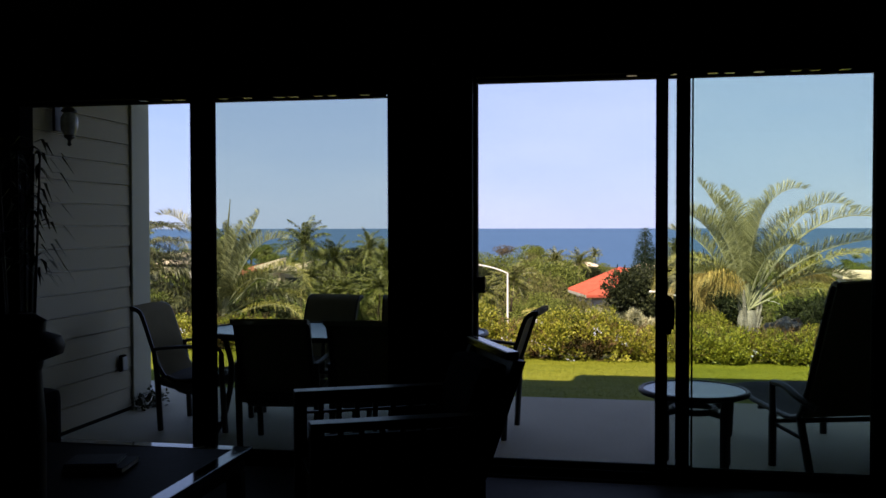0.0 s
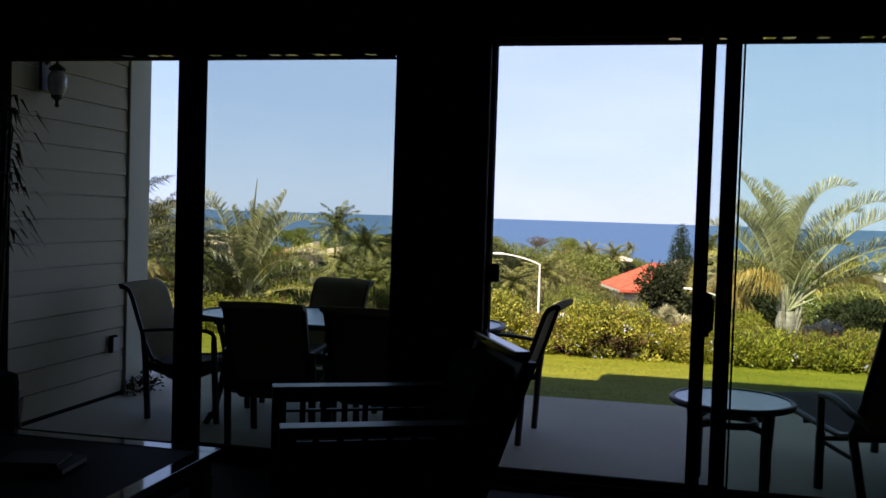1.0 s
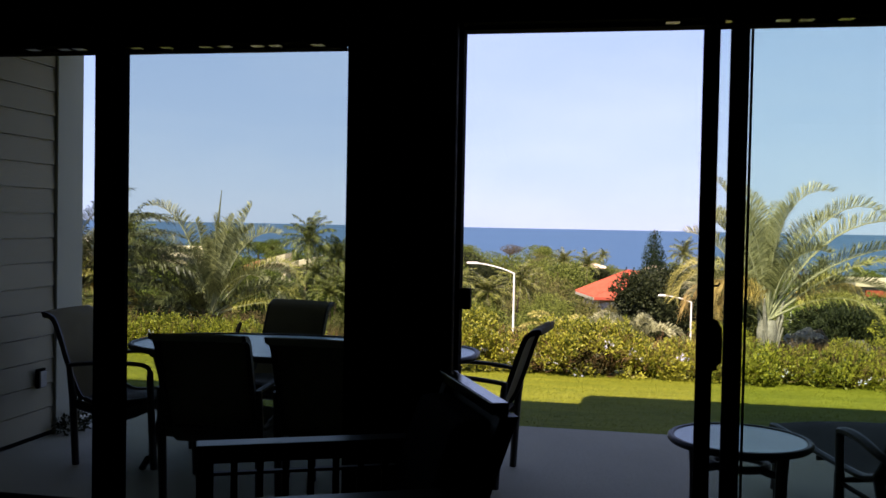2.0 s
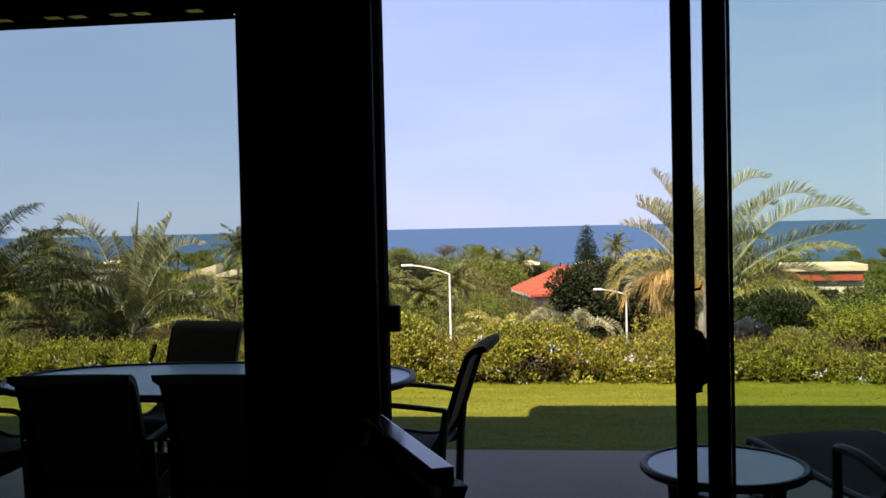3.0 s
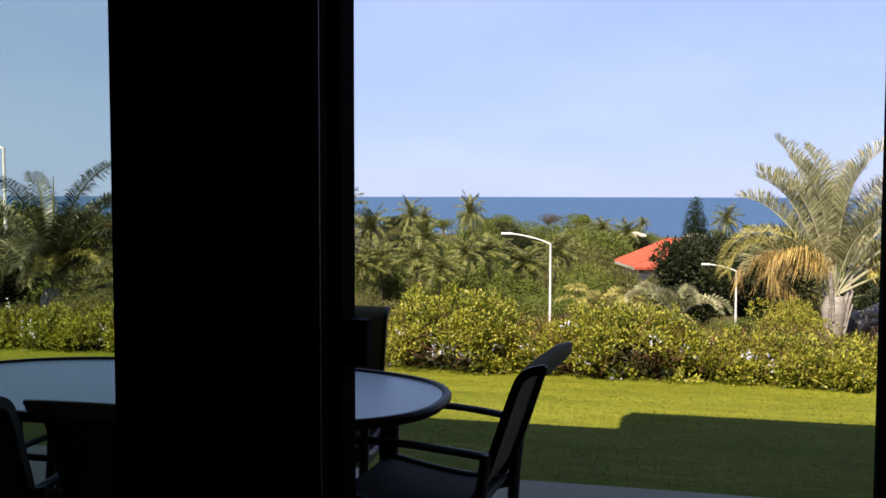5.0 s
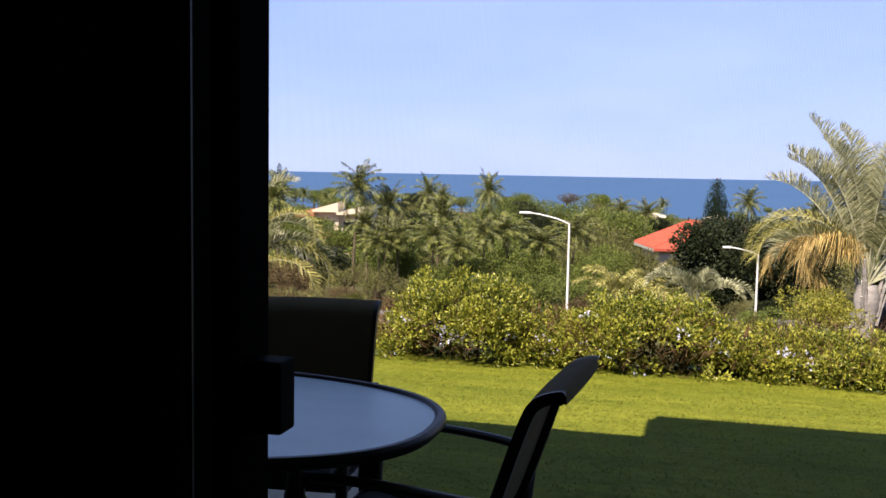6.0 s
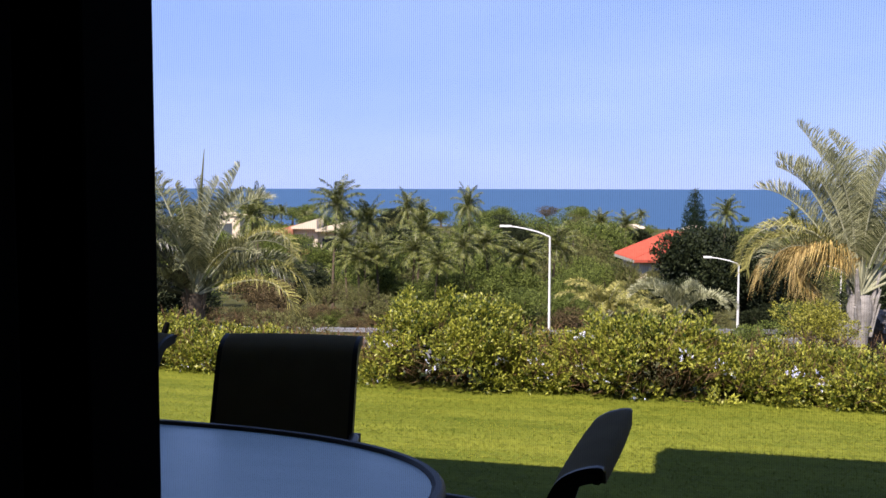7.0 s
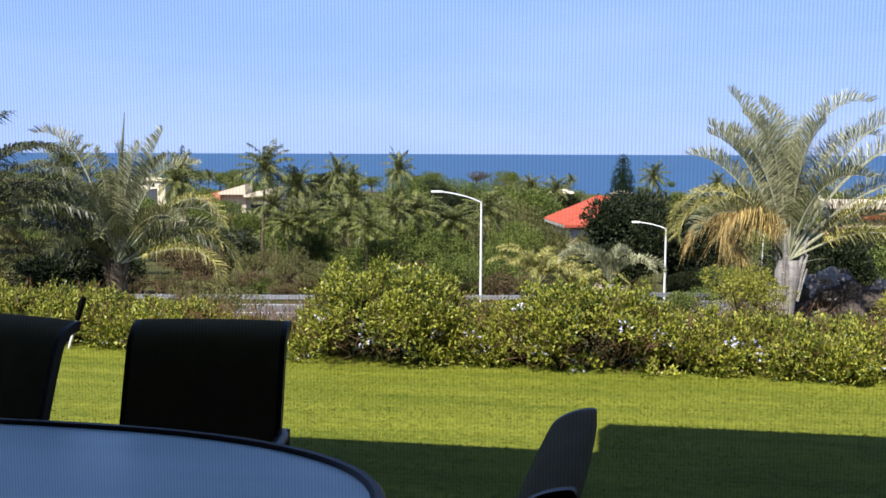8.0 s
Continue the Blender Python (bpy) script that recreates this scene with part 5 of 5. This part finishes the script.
def tree_kind(name, label, mat, seed, leaf, lumps=18, sprigs=2600, squash=0.8):
    """A broadleaf tree one unit of crown radius wide, 2 tall."""
    rng = random.Random(seed)
    t = thing(name, Matrix(), label, "tree", "woods below the road" if "shrub" not in name else "scrub on the bank")
    tr = Geo().tube([(0, 0, 0), (0.03, 0.02, 0.5), (0, 0.05, 1.0)], [0.10, 0.075, 0.05], 7)
    blobs = []
    for i in range(lumps):
        a, r = rng.uniform(0, 6.28), rng.uniform(0.15, 0.72)
        s = rng.uniform(0.25, 0.42)
        b = (r * math.cos(a), r * math.sin(a), 1.15 + squash * rng.uniform(-0.55, 0.55) * (1 - 0.5 * r), s, s, s * 0.75)
        blobs.append(b)
        if i < 6:
            tr.tube([(0.01, 0.03, 0.55), (b[0] * 0.5, b[1] * 0.5, 0.8), (b[0], b[1], b[2])], [0.05, 0.03, 0.012], 5)
    part("trunk", tr, "bark", t)
    part("crown", foliage("crown", blobs, sprigs, 5, leaf, leaf * 0.6, mat, seed, hollow=0.7), None, t)
    return t


KINDS = [tree_kind("broadleaf_tree", "dense green broadleaf tree with a lumpy crown", "wood_a", 31, 0.046),
         tree_kind("broadleaf_tree", "dense green broadleaf tree with an uneven crown", "wood_a", 32, 0.042, 22, 3000),
         tree_kind("kiawe_tree", "airy olive-green tree with a loose crown", "wood_b", 33, 0.040, 15, 2000),
         tree_kind("monkeypod_tree", "very dark green spreading tree", "wood_c", 34, 0.055, 24, 7500),
         tree_kind("dry_shrub", "rusty brown dry shrub on the bank", "wood_d", 35, 0.055, 11, 1300),
         tree_kind("lime_shrub", "bright lime-green leafy shrub behind the hedge", "leaf_lime", 36, 0.05, 13, 1500)]
used = set()


def plant(k, x, y, rad, height, rot=0.0):
    m = pose(x, y, ground_z(x, y) - 0.1, 0, 0, rot)
    o = KINDS[k] if k not in used else copy_thing(KINDS[k], m)
    if k not in used:
        o.matrix_world = m; used.add(k)
    o.scale = (rad, rad, height / 2.0)


plant(3, 4.2, 76, 4.2, 9.4, 20)            # dark tree beside the red roof
plant(3, 2.2, 74, 2.6, 5.2, 70)
plant(3, 7.2, 76, 3.6, 8.0, 130)
plant(3, 11.0, 92, 5.0, 8.0, 200)
for x, y, r, h in ((-3.2, 79, 2.3, 6.5), (-0.8, 79, 2.2, 7.0), (-2.0, 78, 2.2, 6.9), (0.6, 77.5, 2.0, 6.6), (-4.6, 81, 2.6, 6.6), (-6.4, 84, 2.8, 5.9), (-7.5, 90, 3.0, 7.2)):
    plant(1 if x < -2 else 2, x, y, r, h, x * 40)
for x, y, r, h, k in ((-5.5, 72, 2.0, 3.0, 0), (-3.0, 74, 2.2, 3.4, 2), (-0.5, 73, 2.0, 3.0, 1), (2.0, 74, 2.2, 3.2, 0), (4.2, 73, 1.8, 2.6, 2), (8.5, 74, 2.0, 3.0, 3), (-1.8, 78, 2.2, 3.8, 1), (0.8, 79, 2.2, 3.8, 0), (10.5, 70, 2.2, 3.2, 0)):
    plant(k, x, y, r, h, x * 33)
for i in range(70):                         # brown scrub between the rail and the woods
    x = -46 + 44 * (i + _r.random()) / 70
    y = 59.5 + 0.16 * (x + 30) + _r.uniform(3.0, 8.5)
    plant(_r.choice((4, 4, 2, 1)), x, y, _r.uniform(1.0, 1.7), _r.uniform(1.3, 2.3), _r.uniform(0, 360))
for k in range(5):                          # thicket before the low building
    plant(3 if k % 2 else 0, 23.0 + 2.6 * k, 92 + (k % 3), 2.8, 6.6 + 0.4 * math.sin(3 * k), 50 * k)
plant(0, -47, 58, 6, 11.5, 40)
plant(1, -40, 52, 4, 8.5, 140)
_r = random.Random(77)
BANDS = ((66, 0.115, 0.14, 26, 1.5), (69, 0.10, 0.125, 30, 2.2), (76, 0.08, 0.105, 30, 2.8), (92, 0.06, 0.085, 30, 3.6), (112, 0.045, 0.065, 24, 3.8), (140, 0.036, 0.052, 26, 4.2), (180, 0.028, 0.042, 28, 4.6), (240, 0.023, 0.034, 30, 5.5), (320, 0.020, 0.028, 30, 6.5), (420, 0.018, 0.026, 30, 8.0))
for d, s0, s1, n, rad in BANDS:
    for i in range(n):
        u = -0.72 + 1.36 * (i + _r.random()) / n
        y = d * _r.uniform(0.95, 1.08)
        x = u * d
        if d < 80 and u > -0.02:
            continue
        if 0.0 < u < 0.085 and 80 < d < 130 or (-0.06 < u <= 0.085 and d < 95):
            continue
        top = 1.45 - y * _r.uniform(s0, s1)
        if -0.43 < u < -0.33 and 60 < d < 150:
            top -= y * 0.022
        if -0.2 < u < -0.04 and d < 200:
            top += y * 0.008
        if u > -0.03 and d > 100:
            top -= y * 0.010
        h = max(top - ground_z(x, y), 1.2)
        # dark kind 3 is mixed in to stand for shadows among the crowns
        k = _r.choices((0, 1, 2, 3, 4), (4, 4, 2.4, 1.3 if d > 80 else 0.0, 5.0 if d < 80 else 0.15))[0]
        plant(k, x, y, min(rad * _r.uniform(0.8, 1.25), h * 0.75), h * 1.08, _r.uniform(0, 360))
for i in range(30):                         # trees on the near slope to the right of the road's bend
    y = _r.uniform(50, 95); x = y * (_r.uniform(0.11, 0.66) if y > 74 else _r.uniform(0.24, 0.66))
    plant(_r.choice((0, 1, 2, 3)), x, y, _r.uniform(2.2, 3.6), max(1.45 - y * _r.uniform(0.065, 0.10) - ground_z(x, y), 2.0), _r.uniform(0, 360))
for x, y, rad, h, k in ((2.5, 13.6, 0.6, 1.05, 5), (3.05, 14.6, 0.5, 0.95, 5), (4.6, 12.6, 0.6, 0.8, 5), (6.3, 15.5, 0.9, 1.3, 5), (7.8, 14.0, 0.9, 1.3, 5), (1.7, 12.8, 0.45, 0.7, 0), (8.8, 21.5, 1.2, 1.9, 3), (4.6, 25, 1.2, 1.5, 2), (9.5, 22, 1.6, 2.6, 0), (11.5, 19, 1.6, 2.4, 1),
                        (-6.3, 15.5, 0.9, 1.1, 2), (-12.2, 21, 1.4, 2.0, 3), (-10.5, 14.5, 0.9, 1.0, 2), (-16.5, 19, 1.8, 2.6, 3)):
    plant(k, x, y, rad, h, _r.uniform(0, 360))


def norfolk_pine(x, y, top):
    b = ground_z(x, y)
    h = top - b
    t = thing("norfolk_pine", pose(x, y, b), "dark narrow norfolk pine against the sea", "tree")
    part("trunk", Geo().tube([(0, 0, 0), (0, 0, h * 0.5), (0, 0, h)], [0.28, 0.18, 0.03], 7), "bark", t)
    blobs = []
    rng = random.Random(4)
    k = 17
    for i in range(k):
        z = h * (0.22 + 0.76 * i / k)
        r = 3.3 * (1 - (i / k)) ** 0.75 + 0.3
        for j in range(6):
            a = j * 1.047 + i * 0.5 + rng.uniform(-0.2, 0.2)
            blobs.append((r * 0.55 * math.cos(a), r * 0.55 * math.sin(a), z, r * 0.42, r * 0.42, 0.20))
    part("branches", foliage("branches", blobs, 5200, 4, 0.28, 0.09, "pine", 8, hollow=0.4), None, t)


norfolk_pine(7.15, 180, 1.3)

# ---- road, rail and street lamps ----
ROAD = smooth_path([(-75, 44, 0), (-50, 50, 0), (-30, 53.6, 0), (-16, 55.8, 0), (-6, 57.5, 0), (4, 60.5, 0), (13, 67, 0), (18, 80, 0), (18, 100, 0)], 6)


def ribbon(off0, off1, lift):
    vs, fs = [], []
    for i, p in enumerate(ROAD):
        d = (ROAD[min(i + 1, len(ROAD) - 1)] - ROAD[max(i - 1, 0)]).normalized()
        nrm = Vector((-d.y, d.x, 0))
        for o in (off0, off1):
            q = p + nrm * o
            vs.append((q.x, q.y, float(np.interp(p.y, PY, PZ)) + lift))
    k = len(vs)
    vs += [(x, y, z - 0.6) for x, y, z in vs]
    for i in range(len(ROAD) - 1):
        a = 2 * i
        fs += [(a, a + 2, a + 3, a + 1), (a, a + k, a + 2 + k, a + 2), (a + 1, a + 3, a + 3 + k, a + 1 + k)]
    return Geo().add(vs, fs)


structure("road", ribbon(-3.6, 3.6, 0.30), "asphalt", "worn grey asphalt road curving down the hill", "road")
structure("road_line", ribbon(-0.07, 0.07, 0.312), "white_line", "faded white centre line on the road", "road marking")
structure("road_edge_line", ribbon(-3.15, -3.05, 0.312), "white_line", "white edge line on the road", "road marking")
structure("road_edge_line", ribbon(3.05, 3.15, 0.312), "white_line", "white edge line on the road", "road marking")


def guard_rail():
    t = thing("guard_rail", Matrix(), "galvanised steel guard rail along the far road edge", "guard rail")
    pts = []
    for i, p in enumerate(ROAD[6:40]):
        d = (ROAD[i + 7] - p).normalized()
        q = p + Vector((-d.y, d.x, 0)) * 4.1
        pts.append((q.x, q.y, float(np.interp(p.y, PY, PZ)) + 0.05))
    for z0, z1 in ((0.46, 0.60), (0.62, 0.76)):
        vs, fs = [], []
        for x, y, z in pts:
            vs += [(x, y, z + z0), (x, y, z + z1), (x, y + 0.05, z + z1), (x, y + 0.05, z + z0)]
        for i in range(len(pts) - 1):
            a = 4 * i
            fs += [(a, a + 4, a + 5, a + 1), (a + 1, a + 5, a + 6, a + 2), (a + 3, a + 2, a + 6, a + 7), (a, a + 3, a + 7, a + 4)]
        part("beam", Geo().add(vs, fs), "galv", t)
    me = Geo().box(-0.06, 0.06, -0.06, 0.06, -0.1, 0.78).mesh("post", "galv")
    for i in range(len(pts) - 1):
        a, b = Vector(pts[i]), Vector(pts[i + 1])
        for k in range(max(int((b - a).length / 1.5), 1)):
            part("post", me, None, t).location = a.lerp(b, k / max(int((b - a).length / 1.5), 1)) + Vector((0, 0.13, 0))
    return t


guard_rail()


def street_lamp(x, y, top, reach, rise):
    b = ground_z(x, y)
    h = top - b
    t = thing("street_lamp", pose(x, y, b), "slender white street lamp with a long curved arm", "street lamp", "street lamps along the road")
    part("pole", Geo().tube([(0, 0, 0), (0, 0, h * 0.5), (0, 0, h)], [0.09, 0.075, 0.06], 8), "white_pole", t)
    part("arm", Geo().tube(smooth_path([(0, 0, h - 0.03), (-reach * 0.25, 0, h + rise * 0.45), (-reach * 0.6, 0, h + rise * 0.85), (-reach * 0.85, 0, h + rise)], 3), 0.045, 6), "white_pole", t)
    part("lamp_head", Geo().box(-reach * 1.02, -reach * 0.78, -0.12, 0.12, h + rise - 0.07, h + rise + 0.07), "white_pole", t, bevel=0.03)


street_lamp(-6.8, 63, -1.98, 3.4, 0.68)
street_lamp(6.17, 70, -4.17, 2.45, 0.45)
street_lamp(-24.5, 30, 3.23, 2.6, 0.5)
street_lamp(20.4, 110, -7.84, 3.2, 0.6)


# ---- houses ----
def wall_with_windows(h, x0, x1, y0, y1, z0, z1, mat, wins, label=""):
    part("wall", B(x0, x1, y0, y1, z0, z1), mat, h, label)
    for a, b, c, d in wins:
        w = part("window", B(a - 0.06, b + 0.06, y0 - 0.06, y0 - 0.002, c - 0.06, d + 0.06), "trim", h)
        part("pane", B(a, b, y0 - 0.075, y0 - 0.061, c, d), "window_dark", w)


def red_roof_house():
    """Its eave runs towards the viewer; the hip rises to a ridge behind."""
    t = thing("house", pose(-3.73, 93, -12.3, 0, 0, 15), "cream house with a bright red tiled hip roof", "house", "houses among the trees")
    z0, z1, w, d = 7.1, 9.35, 7.6, 8.0
    wall_with_windows(t, 0.7, w - 0.7, -d + 0.7, -0.7, 0, z0 - 0.02, "cream", ((1.4, 2.8, 4.4, 6.0), (4.2, 5.6, 4.4, 6.0)))
    for y in (-2.2, -5.0):           # windows of the long side
        wn_ = part("window", B(0.64, 0.698, y - 0.8, y + 0.8, 4.4, 6.0), "trim", t)
        part("pane", B(0.625, 0.639, y - 0.72, y + 0.72, 4.48, 5.92), "window_dark", wn_)
    part("roof", Geo().add([(0, 0, z0), (w, 0, z0), (w, -d, z0), (0, -d, z0), (5, -1.5, z1), (5, -d + 1.5, z1), (0, 0, z0 - 0.25), (w, 0, z0 - 0.25), (w, -d, z0 - 0.25), (0, -d, z0 - 0.25)],
                           [(0, 4, 1), (1, 4, 5, 2), (2, 5, 3), (3, 5, 4, 0), (0, 1, 7, 6), (1, 2, 8, 7), (2, 3, 9, 8), (3, 0, 6, 9), (6, 7, 8, 9)]), "roof_red", t, "bright red tiled hip roof")
    g, k = Geo(), (z1 - z0) / 5.0
    for i in range(17):                    # barrel tile courses down the long slope
        y = -0.3 - i * 0.45
        run = 5.0 * min(1.0, -y / 1.5, (d + y) / 1.5)
        g.tube([(0, y, z0 + 0.03), (run, y, z0 + 0.03 + run * k)], 0.085, 6)
    g.tube([(0, 0, z0 + 0.04), (5, -1.5, z1 + 0.04), (5, -d + 1.5, z1 + 0.04)], 0.12, 6)
    part("tile_courses", g, "roof_red", t)["kind"] = "stuff"
    part("fascia", B(-0.04, -0.005, -d, 0, z0 - 0.28, z0 - 0.02), "trim", t)


def west_condo():
    t = thing("house", pose(-57.0, 150, -14.6, 0, 0, 12), "cream and terracotta condominium with stepped sloping roofs", "house", "houses among the trees")
    for i, (x0, x1, z1, m) in enumerate(((-4.6, -2.2, 8.4, "cream"), (-2.2, 0.6, 9.4, "cream"), (0.6, 4.6, 9.0, "cream"))):
        wall_with_windows(t, x0, x1 - 0.02, -2.0 + 0.5 * i, 4, 0, z1 - 1.2, m, ((x0 + 0.5, x1 - 0.6, 5.2, 6.6),))
        part("roof", Geo().add([(x0 - 0.2, -2.4, z1 - 0.9), (x1, -2.4, z1 + 0.3), (x1, 4.2, z1 + 0.3), (x0 - 0.2, 4.2, z1 - 0.9), (x0 - 0.2, -2.4, z1 - 1.25), (x1, -2.4, z1 - 1.25), (x1, 4.2, z1 - 1.25), (x0 - 0.2, 4.2, z1 - 1.25)],
                               [(0, 1, 2, 3), (4, 7, 6, 5), (0, 4, 5, 1), (1, 5, 6, 2), (2, 6, 7, 3), (3, 7, 4, 0)]), "pink" if i == 0 else "cream", t, "terracotta gable slope" if i == 0 else "")
    part("balcony", B(-3.8, 0.2, -3.4, -2.05, 4.2, 5.0), "pink", t, "terracotta balcony front")
    t.scale = (1.45, 1.3, 1.08)


def east_block():
    t = thing("house", pose(25.4, 100, -12.45, 0, 0, -4), "low cream flat-roofed building with a red lower band", "house", "houses among the trees")
    wall_with_windows(t, 0.0, 7.8, 0, 6, 0, 8.2, "cream", ((1.2, 2.8, 5.2, 6.2), (3.4, 5.2, 5.2, 6.2), (5.8, 7.2, 5.2, 6.2)))
    part("flat_roof", B(-0.5, 8.0, -0.8, 6.4, 8.22, 8.9), "cream", t, bevel=0.05)
    part("band", B(0.6, 7.6, -0.5, -0.09, 7.2, 7.9), "roof_red", t, "red balcony band")


red_roof_house()
west_condo()
east_block()
for x, y, w, z0, z1 in ((-5.2, 210, 5.0, -8.0, -6.9), (-118, 240, 12, -8.6, -6.0), (-73, 260, 6, -8.6, -7.4), (7.5, 190, 4.0, -7.3, -6.2), (-96, 190, 6, -7.4, -6.1)):
    h = thing("far_house", pose(x, y, ground_z(x, y)), "small cream house showing between far treetops", "house", "houses among the trees")
    gz = ground_z(x, y)
    wall_with_windows(h, -w / 2, w / 2, -3, 3, 0, z1 - gz - 0.8, "cream", ((-w / 4, w / 4, z0 - gz, z1 - gz - 0.9),))
    part("roof", Geo().add([(-w / 2 - 0.4, -3.5, z1 - gz - 0.8), (w / 2 + 0.4, -3.5, z1 - gz - 0.8), (w / 2 + 0.4, 3.5, z1 - gz - 0.8), (-w / 2 - 0.4, 3.5, z1 - gz - 0.8), (-w / 4, 0, z1 - gz), (w / 4, 0, z1 - gz)], [(0, 1, 5, 4), (1, 2, 5), (2, 3, 4, 5), (3, 0, 4), (0, 3, 2, 1)]), "cream", h)


# ---- small things outdoors ----
def boulder(x, y, r, sq, seed, lift=0.3, mat="rock"):
    bm = bmesh.new()
    bmesh.ops.create_icosphere(bm, subdivisions=4, radius=1.0)
    for v in bm.verts:
        k = 1 + 0.34 * noise.noise(v.co * 1.6 + Vector((seed, 0, 0))) + 0.22 * noise.noise(v.co * 4 + Vector((0, seed, 0))) + 0.12 * noise.noise(v.co * 9 + Vector((0, 0, seed)))
        v.co = Vector((v.co.x * r * k, v.co.y * r * k, v.co.z * r * sq * k))
    me = bpy.data.meshes.new("boulder"); bm.to_mesh(me); bm.free()
    me.materials.append(M[mat])
    ob = new("boulder", me)
    ob.location = (x, y, ground_z(x, y) + r * sq * lift)
    return tagged(ob, "rough grey lava boulder on the bank", "rock", "boulders behind the hedge")


for a in ((5.0, 18.0, 0.95, 0.75, 1, 0.35, "rock_dark"), (6.3, 18.4, 0.9, 0.8, 2, 0.3, "rock_dark"), (4.75, 17.75, 0.42, 0.75, 3, 2.3), (7.7, 20.6, 0.6, 0.8, 4), (5.9, 18.1, 0.3, 0.7, 5, 3.4)):
    boulder(*a)
sk = thing("garden_torch", pose(-4.25, 7.22, ground_z(-4.25, 7.22), 0, 19, 0), "white garden torch stake with a black head", "garden torch")
part("stake", Geo().tube([(0, 0, -0.05), (0, 0, 0.28)], 0.014, 6), "white_pole", sk)
part("head", Geo().tube([(0, 0, 0.28), (0, 0, 0.42), (0, 0, 0.5)], [0.02, 0.03, 0.022], 8), "black_plastic", sk)
wd = thing("weed", pose(-3.06, 1.84, 0.0), "small dark weed sprouting at the base of the wall", "plant")
part("leaves", foliage("leaves", [(0, 0, 0.03, 0.05, 0.10, 0.035), (0.03, 0.1, 0.05, 0.04, 0.05, 0.04)], 90, 5, 0.035, 0.018, "wood_c", 5), None, wd)


def indoor_plant():
    x, y = -2.66, -0.36
    t = thing("potted_bamboo_palm", pose(x, y, FLOOR), "tall potted bamboo palm with narrow hanging leaves", "plant")
    part("pot", Geo().lathe([(0.13, 0), (0.17, 0.06), (0.19, 0.30), (0.20, 0.32), (0.17, 0.32), (0.165, 0.27)], n=20), "polished", t, smooth=True)
    rng = random.Random(3)
    for i in range(7):
        a = rng.uniform(0, 6.28)
        tx, ty = 0.13 * math.cos(a), 0.13 * math.sin(a)
        part("cane", Geo().tube([(tx * 0.4, ty * 0.4, 0.25), (tx * 0.7, ty * 0.7, 1.0), (tx, ty, 1.85)], [0.010, 0.009, 0.006], 6), "dark_wood", t)
        g = Geo()
        for j in range(26):
            z = rng.uniform(1.15, 1.95)
            w = rng.uniform(0, 6.28)
            d = Vector((math.cos(w), math.sin(w), rng.uniform(-0.1, 0.5))).normalized()
            q = Vector((tx, ty, z))
            ln = rng.uniform(0.16, 0.30)
            s = d.cross(Vector((0, 0, 1))).normalized() * 0.011
            m1, tip = q + d * ln * 0.5 + Vector((0, 0, -0.02)), q + d * ln * 0.8 + Vector((0, 0, -ln * 0.55))
            g.add([q - s * 0.3, q + s * 0.3, m1 + s, m1 - s, tip], [(0, 1, 2, 3), (3, 2, 4)])
        part("leaf_spray", g, "wood_c", t)


indoor_plant()
side_seat()
